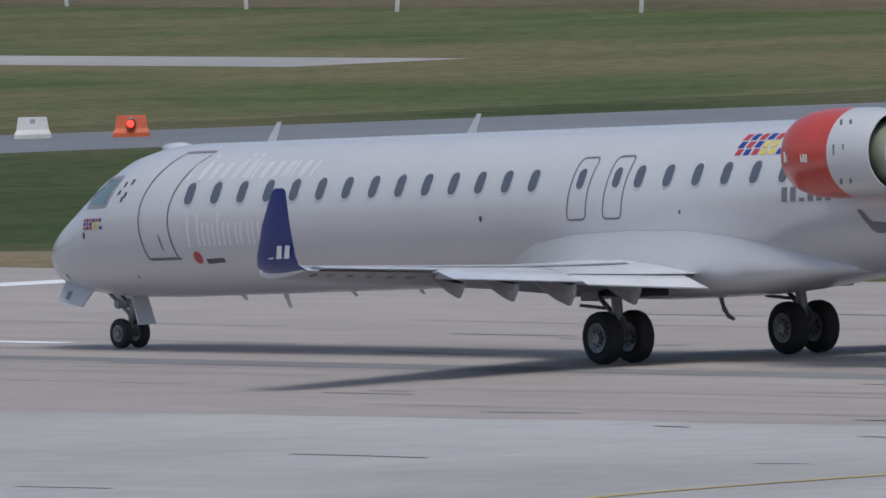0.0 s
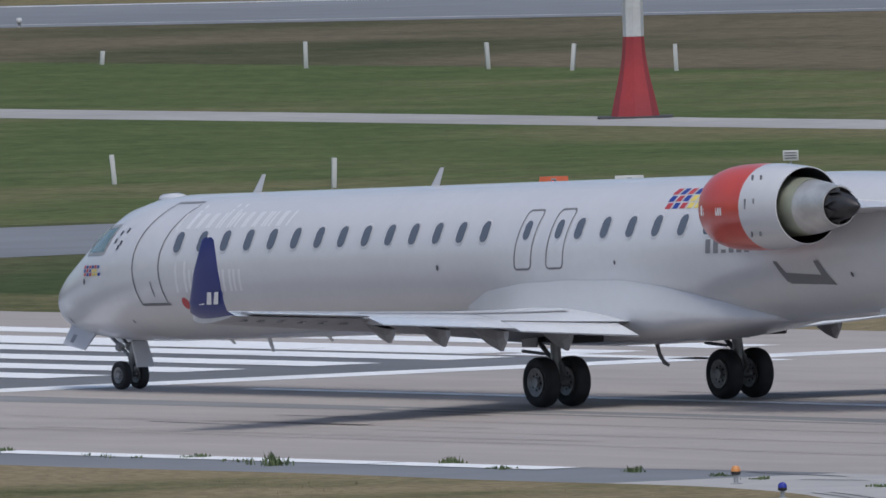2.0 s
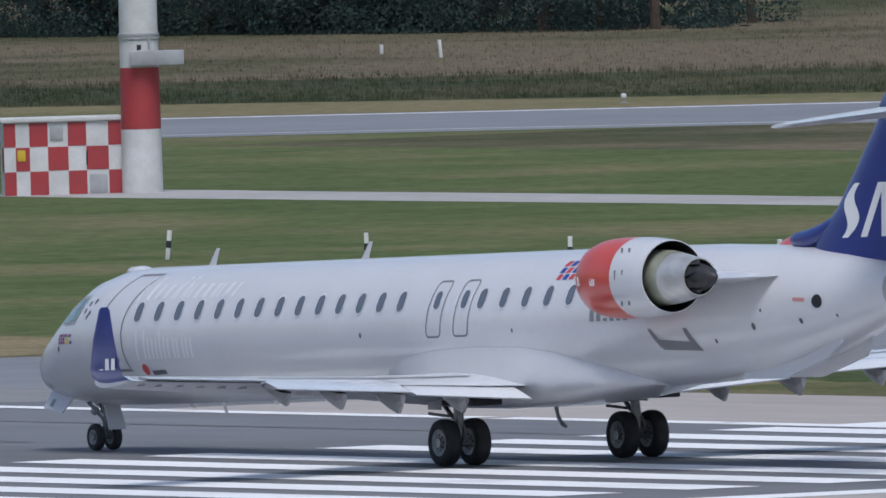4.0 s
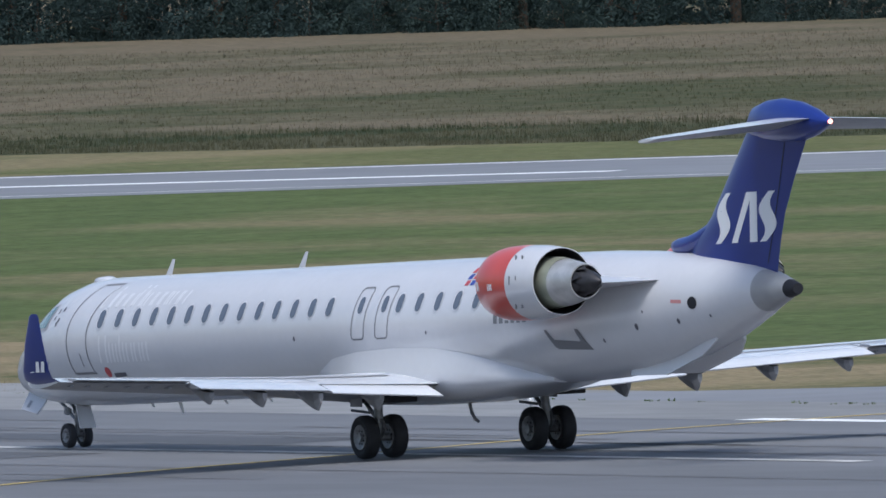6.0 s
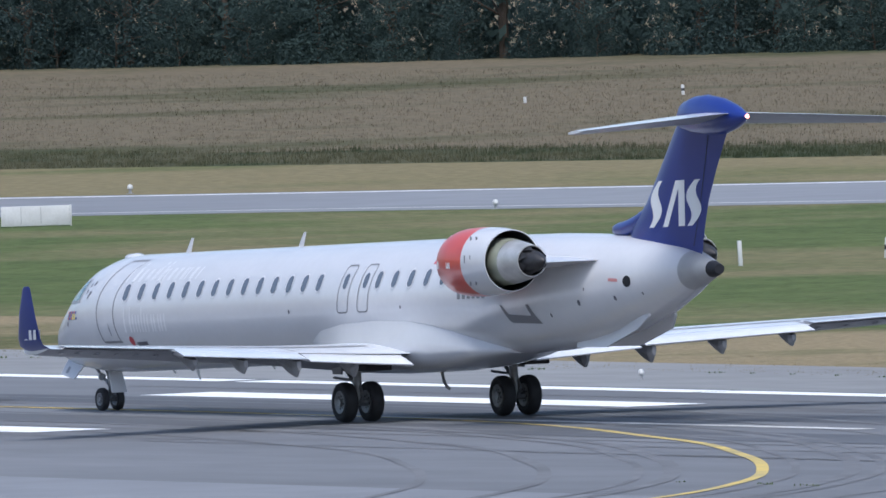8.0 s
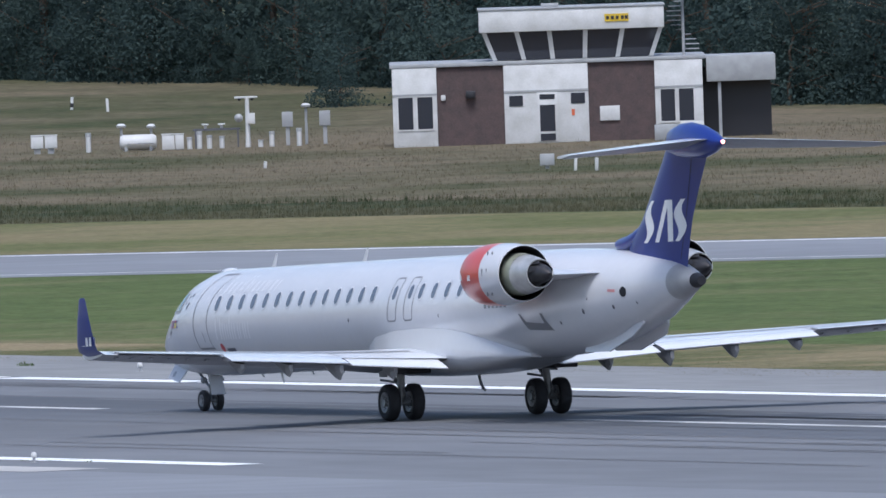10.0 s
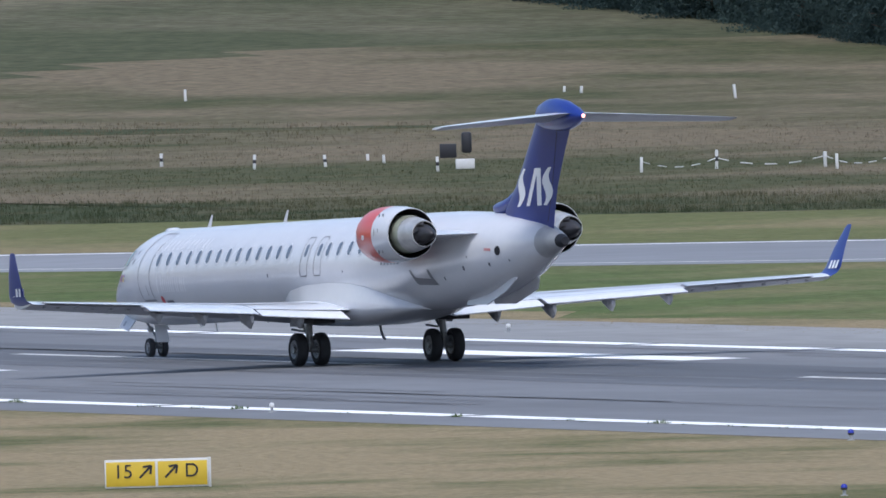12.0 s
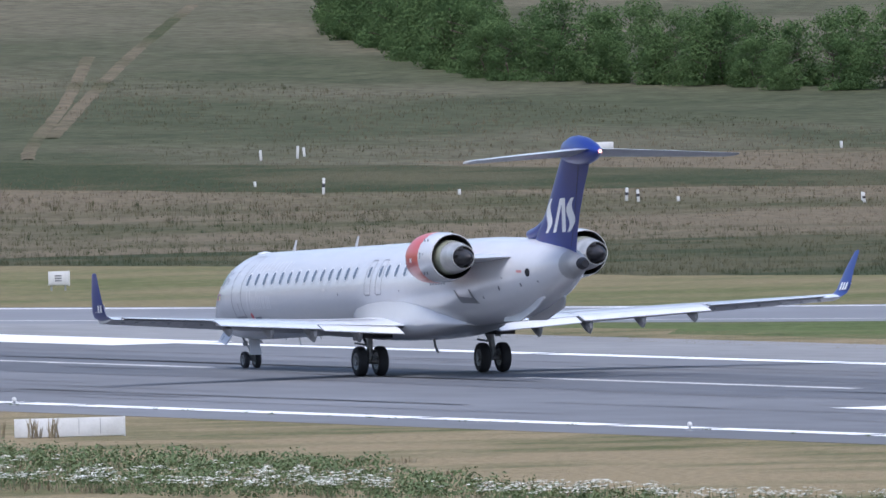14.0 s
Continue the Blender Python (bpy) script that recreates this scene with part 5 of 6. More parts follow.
def build_posts():
    rng = random.Random(3)
    spots = [(-643.6, 374, .75, 1), (-633.9, 374, .75, 1), (-623.4, 373.5, .75, 1), (-613.2, 373.2, .75, 1), (-604, 373.4, .72, 0), (-595, 374, .72, 0), (-585.5, 374, .72, 0), (-653, 374, .75, 1)]
    spots += [(x, 441.5 + rng.uniform(-1, 1), .75, 0) for x in (-691.6, -683.4, -678.7, -674.3, -651.5, -642.9, -631.7, -622.5)] + [(-703.7, 442, .40, 0), (-662.1, 443.2, .75, 1)]
    spots += [(-740.9, 368, .72, 0), (-743.5, 373.8, .60, 1), (-761.2, 369.1, .72, 0), (-764.9, 375.4, .45, 0), (-735.5, 378.2, .4, 0)]
    spots += [(-935.2, 379.4, .72, 1), (-880, 520, .35, 0), (-871, 517, .62, 0), (-1005, 497, .4, 1), (-1000, 488, .25, 0), (-983, 497, .25, 0), (-981, 494, .5, 0)]
    spots += [(-1067.6, 420.6, .6, 0), (-1069.9, 424.6, .75, 1), (-1066.7, 427.8, .6, 0), (-1061, 428.2, .5, 1), (-1056.9, 429.1, .55, 0), (-1053.4, 431.7, .6, 0), (-1051.4, 433, .5, 1), (-1118, 420, .55, 1), (-1105, 419, .6, 1), (-1105, 422, .5, 1), (-1109, 426, .35, 0), (-1085, 419, .6, 1), (-1061, 426, .6, 0), (-1116, 428, .3, 0), (-1141, 417, .45, 1), (-1176, 410, .5, 1), (-1175, 411.4, .2, 0), (-1165, 416, .4, 1), (-1137, 416, .6, 1)]
    spots += [(-1240, 415, .45, 0), (-1241, 417, .55, 0), (-1211, 405, .22, 0), (-1199, 404, .7, 1), (-1193, 408, .22, 0), (-1177.5, 410, .55, 1), (-1168, 417, .35, 0), (-1235, 440, .3, 0), (-1216, 458, .5, 0), (-1197, 476, .6, 0), (-1210, 474, .3, 0), (-1212, 474, .25, 0), (-1180, 491, .75, 1), (-1176, 491, .75, 0), (-1243, 418, .4, 0), (-1028, 448, .5, 0), (-1026, 448, .5, 0), (-1060, 449, .28, 0)]
    for x, y, h, st in spots:
        marker_post(facing(x, y, ground_z(x, y) - 0.02, rng.uniform(-20, 20)) @ pose(0, 0, 0, rng.uniform(-4, 4), rng.uniform(-5, 5), 0), h, st, "white marker post with a black band in the grass" if st else "plain white marker post in the grass")


def edge_light(x, y, lens, label, h=0.26, r=0.07):
    e = base("edge_light", facing(x, y, 0.0), label, "airfield light", "edge lights")
    part("stem", turned([(0.0, r * 1.3), (0.02, r * 1.3), (0.03, r * 0.5), (h * 0.5, r * 0.5)], n=12), M["greypaint"], e)
    part("housing", turned([(h * 0.5, r * 0.7), (h * 0.55, r), (h * 0.68, r * 1.05)], n=14), M["whitepaint" if lens == "whitepaint" else "black"], e)
    part("lens", turned([(h * 0.68, r), (h * 0.85, r * 0.95), (h * 0.97, r * 0.6), (h, r * 0.1)], n=14), M[lens], e)


def build_lights():
    for x in (-663, -723.4, -783.8, -844, -904, -498):
        edge_light(x, 274.6, "whitepaint", "white runway edge light beside the runway")
    for x in (-635.4, -687, -747.8, -805, -865, -925, -575):
        edge_light(x, 312.9, "whitepaint", "white runway edge light beside the runway")
    for x, y in ((-675.8, 271.5), (-648.6, 265), (-637.3, 259.2), (-629.5, 252.7), (-657, 270.2), (-411.3, 271.3), (-406.3, 265.2)):
        edge_light(x, y, "lampblue", "blue taxiway edge light in dry grass", 0.28, 0.075)
    edge_light(-417.7, 274.6, "lampamber", "amber taxiway light on a white base", 0.32, 0.08)
    for x, y in ((-793.5, 477.5), (-749.6, 468), (-824, 401), (-867, 409), (-919, 376.4)):
        edge_light(x, y, "whitepaint", "white taxiway edge light", 0.30, 0.09)


def build_barriers():
    for x, y, m, lamp in ((-556.2, 371.3, "whitepaint", 0), (-554.2, 372.6, "plastic", 1), (-571.7, 371.1, "plastic", 1), (-570.1, 372.1, "whitepaint", 0), (-570.4, 365.6, "plastic", 0), (-570.1, 365.9, "plastic", 0)):
        small = y < 370
        k = 0.32 if small else 1.0
        b = base("barrier", facing(x, y, 0.004), "white plastic barrier block" if m == "whitepaint" else "orange plastic barrier block with a red lamp" if lamp else "small orange barrier block", "barrier", "barrier blocks")
        rows = [[(sx * w, sy * d, z) for sx, sy in ((-1, -1), (1, -1), (1, 1), (-1, 1))] for z, w, d in ((0, 0.41 * k, 0.24 * k), (0.10 * k, 0.41 * k, 0.24 * k), (0.20 * k, 0.36 * k, 0.15 * k), (0.48 * k, 0.32 * k, 0.10 * k))]
        part("block", rings(bmesh.new(), rows), M[m], b, smooth=False)
        if not small:
            part("slot", boxed(-0.06, 0.06, -0.125, -0.105, 0.26, 0.44), M["greypaint"], b)
        if lamp:
            part("lamp_housing", turned([(-0.30, 0.10), (-0.18, 0.11)], "y", (0.0, 0, 0.30), 16), M["black"], b)
            part("lamp", turned([(-0.335, 0.03), (-0.33, 0.07), (-0.305, 0.085)], "y", (-0.02, 0, 0.30), 16), M["redlamp"], b, "glowing red lamp")


def banded_mast(m, radii, bands, label, name="mast", n=20):
    s = base(name, m, label, "mast")
    for (z0, z1, mm) in bands:
        r = lambda z: np.interp(z, [q[0] for q in radii], [q[1] for q in radii])
        zs = np.linspace(z0, z1, 6)
        part("band", turned([(z, r(z)) for z in zs], n=n), M[mm], s, "red painted band" if mm == "redpaint" else "white painted band")
    return s


def build_masts():
    s = banded_mast(facing(-631.8, 412.6), ((0, 0.62), (0.35, 0.55), (0.9, 0.42), (1.5, 0.30), (2.05, 0.265), (8, 0.24)), ((0.06, 2.05, "redpaint"), (2.055, 4.2, "whitepaint"), (4.205, 6.2, "redpaint"), (6.205, 8, "whitepaint")), "red and white painted mast with a flared foot", n=8)
    part("foot_slab", boxed(-0.95, 0.95, -0.7, 0.7, 0, 0.06, 0.015), M["tar"], s, "dark foundation slab")
    s = banded_mast(facing(-709.2, 411.4), ((0, 0.56), (8, 0.50)), ((0.0, 1.74, "whitepaint"), (1.745, 3.42, "redpaint"), (3.425, 5.35, "whitepaint"), (5.355, 7, "redpaint")), "thick red and white painted tower tube", n=32)
    part("flange", turned([(4.2, 0.535), (4.2, 0.57), (4.27, 0.57), (4.27, 0.53)], n=32), M["greypaint"], s)
    part("flange", turned([(4.29, 0.53), (4.29, 0.565), (4.35, 0.565), (4.35, 0.53)], n=32), M["greypaint"], s)
    part("arm_box", boxed(-0.25, 1.22, -0.80, -0.40, 3.48, 3.88, 0.03), M["greypaint"], s, "grey horizontal box arm")
    part("hatch", boxed(-0.06, 0.06, -0.54, -0.50, 3.9, 4.05, 0.01), M["black"], s)
    part("cable", tube(bmesh.new(), (0.28, -0.50, 3.9), (0.28, -0.50, 4.25), 0.03), M["greypaint"], s)
    # checkered hut beside it
    h = base("checkered_hut", facing(-709.2, 411.4, 0, 3) @ pose(-3.75, 0.1, 0), "red and white checkered equipment hut with a flat roof", "hut")
    part("body", boxed(0, 3.2, 0, 1.9, 0.0, 2.0), M["whitepaint"], h, "white hut walls", smooth=False)
    part("roof", boxed(-0.08, 3.26, -0.08, 2.0, 2.005, 2.12, 0.02), M["whitepaint"], h, "flat grey-edged roof")
    xs = (0.0, 0.32, 0.70, 1.20, 1.75, 2.25, 2.85, 3.2)
    for r in range(3):
        for c in range(7):
            if (r + c) % 2 == 0:
                part("check", boxed(xs[c], xs[c + 1], -0.012, -0.002, 0.02 + 0.66 * r, 0.66 + 0.66 * r), M["redpaint"], h, "red square", smooth=False)
    for r in range(3):
        if r % 2:
            part("check", boxed(-0.012, -0.002, 0.05, 0.9, 0.02 + 0.66 * r, 0.66 + 0.66 * r), M["redpaint"], h, smooth=False)
    part("vent", boxed(1.26, 1.62, -0.03, -0.013, 1.5, 1.9, 0.005), M["greypaint"], h, "grey louvred vent")
    part("door", boxed(2.32, 2.80, -0.025, -0.013, 0.05, 0.55, 0.005), M["greypaint"], h, "grey access door")
    part("plate", boxed(0.36, 0.58, -0.03, -0.013, 0.95, 1.25, 0.004), M["signyellow"], h, "yellow warning plate")
    part("handle", boxed(2.24, 2.28, -0.05, -0.013, 0.8, 1.2, 0.005), M["black"], h)
    # thin banded pole and the far banded mast
    s = banded_mast(facing(-709.2, 411.4) @ pose(-5.67, 0.2, 0), ((0, 0.135), (10, 0.085)), [(0.86 * k, 0.86 * (k + 1) - 0.004, "whitepaint" if k % 2 == 0 else "redpaint") for k in range(8)], "thin red and white banded pole")
    part("foot", boxed(-0.33, 0.33, -0.2, 0.2, 0, 0.05, 0.01), M["tar"], s)
    s = banded_mast(facing(-986, 500), ((0, 0.19), (3, 0.18)), ((0.0, 0.48, "redpaint"), (0.485, 0.95, "whitepaint"), (0.955, 1.45, "redpaint"), (1.455, 1.95, "whitepaint")), "short red and white banded mast in the meadow")
    part("head", turned([(1.95, 0.12), (2.1, 0.12), (2.12, 0.26), (2.2, 0.26)], n=14), M["black"], s, "dark lamp head")
    part("foot", turned([(-0.05, 0.22), (0.02, 0.22)], n=12), M["greypaint"], s)


def build_station():
    """Instruments and cabinets of the weather station in the meadow."""
    O = facing(-1109.8, 469.4)

    def at(dx, dy=0.0, dz=0.0):
        return O @ pose(dx, dy, dz)

    s = base("instrument_mast", at(0), "white weather mast with a crossbar and instruments", "mast")
    part("pole", turned([(0, 0.11), (0.6, 0.09), (2.0, 0.08)], n=12), M["whitepaint"], s)
    part("crossbar", boxed(-0.5, 0.42, -0.05, 0.05, 1.98, 2.06, 0.015), M["whitepaint"], s)
    part("cup", turned([(1.88, 0.04), (1.97, 0.08)], n=10, at=(-0.3, 0, 0)), M["black"], s)
    part("cup", turned([(1.88, 0.04), (1.97, 0.08)], n=10, at=(0.2, 0, 0)), M["black"], s)
    part("control_box", boxed(0.02, 0.30, -0.22, -0.09, 0.95, 1.38, 0.02), M["whitepaint"], s)
    part("dish", turned([(-0.1, 0.04), (-0.02, 0.14), (0.0, 0.17)], "y", (-0.35, -0.1, 1.2), 14), M["greypaint"], s)
    t = base("fuel_tank", at(-4.4), "white horizontal cylindrical tank on a cradle", "tank")
    part("drum", turned([(-0.75, 0.06), (-0.72, 0.24), (-0.62, 0.31), (0.62, 0.31), (0.72, 0.24), (0.75, 0.06)], "x", (0, 0, 0.36), 20), M["whitepaint"], t)
    for x in (-0.5, 0.5):
        part("cradle", boxed(x - 0.06, x + 0.06, -0.25, 0.25, 0, 0.2), M["greypaint"], t)
    part("rail", tube(bmesh.new(), (-0.45, -0.4, 0.32), (0.6, -0.4, 0.32), 0.025), M["steel"], t)
    for dx, w, h in ((-8.45, 0.50, 0.52), (-7.9, 0.50, 0.52), (-3.2, 0.50, 0.62), (-2.75, 0.34, 0.62)):
        c = base("cabinet", at(dx), "white equipment cabinet in the meadow", "cabinet", "cabinets")
        up = 0.22 if dx < -7 else 0
        part("case", boxed(-w / 2, w / 2, -0.2, 0.2, up + 0.02, up + h, 0.02), M["whitepaint"], c)
        part("lid", boxed(-w / 2 - 0.02, w / 2 + 0.02, -0.22, 0.22, up + h + 0.002, up + h + 0.04, 0.01), M["whitepaint"], c)
        part("plinth", boxed(-w / 4, w / 4, -0.12, 0.12, 0.0, up + 0.02), M["greypaint"], c)
    for dx, h in ((-6.4, 0.80), (-2.35, 0.5), (-1.95, 0.72), (-1.55, 0.55), (-1.05, 0.5), (0.95, 0.62), (0.5, 0.3), (2.05, 0.72)):
        b = base("bollard_sensor", at(dx), "white sensor bollard with a dark cap", "bollard", "sensor bollards")
        part("tube", turned([(0, 0.10), (h * 0.8, 0.10)], n=12), M["whitepaint"], b)
        part("cap", turned([(h * 0.8, 0.12), (h, 0.11)], n=12), M["greypaint"], b)
    for dx, dy, h in ((-5.1, 8, 0.85), (-3.9, 8, 0.80), (-14.0, 1, 1.25), (2.35, 3, 1.5)):
        b = base("lamp_post", at(dx, dy), "thin grey post with a white lamp head", "lamp post", "lamp posts")
        part("pole", turned([(0, 0.06), (h, 0.05)], n=10), M["greypaint"], b)
        part("head", turned([(h, 0.16), (h + 0.08, 0.20), (h + 0.16, 0.10)], n=12), M["whitepaint"], b)
    for dx in (1.6, 3.1):
        b = base("grey_cabinet", at(dx, 2), "tall pale grey cabinet post", "cabinet", "tall cabinets")
        part("case", boxed(-0.22, 0.22, -0.15, 0.15, 0.75, 1.35, 0.02), M["greypaint"], b)
        part("leg", boxed(-0.08, 0.08, -0.08, 0.08, 0, 0.75), M["greypaint"], b)
    tb = base("sensor_rack", at(-1.2, 1.0), "dark rack with small white radiation sensors", "rack")
    part("beam", boxed(-1.0, 0.9, -0.05, 0.05, 0.72, 0.80), M["ink"], tb)
    for x in (-0.9, 0.8):
        part("leg", boxed(x - 0.03, x + 0.03, -0.03, 0.03, 0, 0.72), M["ink"], tb)
    for x in (-0.5, 0.15):
        part("sensor", turned([(0.80, 0.05), (0.92, 0.06), (0.95, 0.15), (0.99, 0.12)], n=12, at=(x, 0, 0)), M["whitepaint"], tb)
    # dark signal boxes with white lamps further along
    b = base("signal_box", facing(-1089, 421.5), "dark signal panels on white supports", "signal")
    part("panel", boxed(-0.80, -0.15, -0.1, 0.1, 0.45, 1.0, 0.02), M["black"], b)
    part("lamp_head", boxed(0.05, 0.45, -0.1, 0.1, 0.62, 1.45, 0.10), M["black"], b, "tall dark lamp head")
    part("support", boxed(-0.2, 0.55, -0.12, 0.12, 0.0, 0.40, 0.03), M["whitepaint"], b)
    b = base("white_case", facing(-1238, 430, ground_z(-1238, 430)), "low white equipment case on the hillside", "case")
    part("case", boxed(-0.5, 0.5, -0.3, 0.3, 0.0, 0.42, 0.03), M["whitepaint"], b)
    b = base("white_case", facing(-1034, 449.5), "grey and white cable cases before the building", "case")
    part("case", boxed(-0.3, 0.25, -0.2, 0.2, 0.12, 0.56, 0.03), M["greypaint"], b)
    part("foot", boxed(-0.1, 0.05, -0.1, 0.1, 0, 0.12), M["greypaint"], b)
    b = base("white_case", facing(-1095, 469.4) @ pose(10.3, -4, 0), "grey case with a white end near the building", "case")
    part("case", boxed(0, 1.0, -0.3, 0.3, 0.0, 0.62, 0.02), M["greypaint"], b)
    part("end", boxed(1.02, 1.95, -0.3, 0.3, 0.0, 0.72, 0.02), M["whitepaint"], b)
    # sagging marker tape on the posts
    bm = bmesh.new()
    line = [(-1067.6, 420.6), (-1069.9, 424.6), (-1066.7, 427.8), (-1061, 428.2), (-1056.9, 429.1), (-1053.4, 431.7)]
    for a, b_ in zip(line, line[1:]):
        a, b_ = Vector((*a, 0.42)), Vector((*b_, 0.42))
        for q in range(9):
            if q % 2:
                continue
            u, v = q / 9, (q + 1) / 9
            p, r = a.lerp(b_, u), a.lerp(b_, v)
            p.z -= 0.28 * 4 * u * (1 - u)
            r.z -= 0.28 * 4 * v * (1 - v)
            tube(bm, p, r, 0.022, None, 5)
    tagged(link_bm("marker_tape", bm, M["whitepaint"]), "sagging red-white marker tape between posts", "tape", kind="stuff")


def build_building():
    B = facing(-1095.0, 469.4)
    b = base("control_building", B, "low brick and white panel building with a glazed control cab", "building")
    H = 3.12
    part("core", boxed(0.05, 12.25, 0.05, 9.0, 0.0, H - 0.02), M["brick"], b, "dark brown brick walls", smooth=False)
    part("parapet", boxed(-0.08, 12.45, -0.08, 9.1, H, H + 0.16, 0.02), M["greypaint"], b, "grey flat roof edge")
    for x0, x1, wins in ((0.0, 1.76, ((0.22, 0.80), (0.98, 1.58))), (4.42, 7.76, ()), (10.40, 12.3, ((10.62, 11.18), (11.34, 11.92)))):
        p = part("facade_panel", boxed(x0, x1, -0.06, 0.05, 0.0, H - 0.01, 0.01), M["whitepaint"], b, "white facade panel")
        part("ledge", boxed(x0, x1, -0.09, -0.062, 2.02, 2.10), M["greypaint"], p)
        for a, c in wins:
            w = part("window", boxed(a, c, -0.085, -0.062, 0.70, 1.96), M["pane"], b, "dark window pane")
            for u0, u1, v0, v1 in ((a - 0.05, c + 0.05, 1.965, 2.0), (a - 0.05, c + 0.05, 0.64, 0.695), (a - 0.06, a - 0.002, 0.70, 1.96), (c + 0.002, c + 0.06, 0.70, 1.96)):
                part("frame", boxed(u0, u1, -0.10, -0.062, v0, v1), M["whitepaint"], w)
    d = part("door", boxed(5.72, 6.52, -0.10, -0.062, 0.05, 2.0, 0.008), M["whitepaint"], b, "white glazed door")
    for z0, z1 in ((0.45, 1.50), (1.72, 1.92), (0.08, 0.36)):
        part("pane", boxed(5.82, 6.42, -0.112, -0.101, z0, z1), M["pane"], d)
    for x0, x1, z0 in ((4.62, 5.16, 1.48), (7.06, 7.62, 1.52)):
        part("window", boxed(x0, x1, -0.085, -0.062, z0, z0 + 0.42), M["pane"], b, "small high window")
    part("plaque", boxed(8.2, 8.98, -0.03, 0.045, 0.80, 1.38, 0.01), M["whitepaint"], b, "pale wall plaque")
    part("wall_box", boxed(1.92, 2.10, -0.05, 0.045, 1.80, 2.02, 0.01), M["whitepaint"], b)
    part("wall_lamp", boxed(2.90, 3.28, -0.25, 0.045, 1.85, 2.15, 0.05), M["black"], b, "dark wall lamp")
    part("notice", boxed(7.08, 7.20, -0.09, -0.062, 1.05, 1.30), M["plastic"], b)
    # glazed cab on the roof, windows leaning outward
    z0, z1, z2 = H + 0.18, 4.42, 5.28
    rows = [[(4.12, 0.5, z0), (10.3, 0.5, z0), (10.3, 5.5, z0), (4.12, 5.5, z0)], [(3.70, 0.1, z1), (10.7, 0.1, z1), (10.7, 5.9, z1), (3.70, 5.9, z1)]]
    cab = part("control_cab", rings(bmesh.new(), rows), M["pane"], b, "dark glazed control cab", smooth=False)
    part("fascia", boxed(3.52, 10.85, -0.05, 6.0, z1 + 0.005, z2, 0.02), M["whitepaint"], b, "white roof fascia of the cab")
    part("cab_roof", boxed(3.48, 10.9, -0.09, 6.05, z2 + 0.002, z2 + 0.08, 0.02), M["greypaint"], b)
    part("roof_vent", boxed(6.0, 6.7, 1, 1.6, z2 + 0.08, z2 + 0.22, 0.02), M["greypaint"], b)
    for u in (0.0, 0.185, 0.37, 0.575, 0.785, 1.0):
        bm = bmesh.new()
        xb, xt = 4.12 + 6.18 * u, 3.70 + 7.0 * u
        rows = [[(xb - 0.09, 0.46, z0), (xb + 0.09, 0.46, z0), (xb + 0.09, 0.52, z0), (xb - 0.09, 0.52, z0)], [(xt - 0.09, 0.06, z1), (xt + 0.09, 0.06, z1), (xt + 0.09, 0.12, z1), (xt - 0.09, 0.12, z1)]]
        part("mullion", rings(bm, rows), M["whitepaint"], cab, "white leaning mullion", smooth=False)
    sg = part("roof_sign", boxed(8.5, 9.45, -0.09, -0.052, 4.72, 5.02), M["signyellow"], b, "small yellow sign with dark bars")
    for x in (8.56, 8.75, 8.94, 9.15, 9.3):
        part("bar", boxed(x, x + 0.12, -0.10, -0.091, 4.80, 4.94), M["black"], sg)
    # spiral stair at the cab's end
    st = part("stair_pole", turned([(H, 0.06), (6.4, 0.06)], n=10, at=(11.6, 1.2, 0)), M["greypaint"], b)
    for k in range(14):
        a = radians(25 * k)
        bm = bmesh.new()
        c, s_ = cos(a), sin(a)
        rows = []
        for u, w in ((0.08, 0.05), (0.62, 0.16)):
            cx, cy = 11.6 + u * c, 1.2 + u * s_
            rows.append([(cx - w * s_, cy + w * c, 3.5 + 0.19 * k), (cx + w * s_, cy - w * c, 3.5 + 0.19 * k), (cx + w * s_, cy - w * c, 3.54 + 0.19 * k), (cx - w * s_, cy + w * c, 3.54 + 0.19 * k)])
        part("stair_tread", rings(bm, rows), M["greypaint"], st, smooth=False)
    part("porch", boxed(12.32, 15.0, 1.0, 6, 0.0, 2.75), M["black"], b, "dark recessed porch")
    part("porch_roof", boxed(12.46, 15.2, -0.05, 6.2, 2.2, H + 0.1, 0.02), M["greypaint"], b)
    part("porch_post", boxed(12.9, 13.02, 0.1, 0.22, 0, 2.19), M["greypaint"], b)


# ---- woodland and bushes ----
def leaf_cloud(bm, rng, centre, rad, n, size):
    for _ in range(n):
        d = Vector((rng.gauss(0, 1), rng.gauss(0, 1), rng.gauss(0, 1))).normalized()
        r = rng.uniform(0.55, 1.0) ** 0.6
        p = Vector(centre) + Vector((d.x * rad[0], d.y * rad[1], d.z * rad[2])) * r
        if p.z < 0.02:
            p.z = rng.uniform(0.02, 0.3)
        nrm = (d + Vector((rng.uniform(-.7, .7), rng.uniform(-.7, .7), rng.uniform(-.2, .9)))).normalized()
        u = nrm.orthogonal().normalized()
        v = nrm.cross(u)
        a = rng.uniform(0, 2 * pi)
        u, v = u * cos(a) + v * sin(a), v * cos(a) - u * sin(a)
        s = size * rng.uniform(0.6, 1.3)
        vs = [bm.verts.new(p + q) for q in (-u * s, -v * s * 0.45, u * s, v * s * 0.45)]
        bm.faces.new(vs)


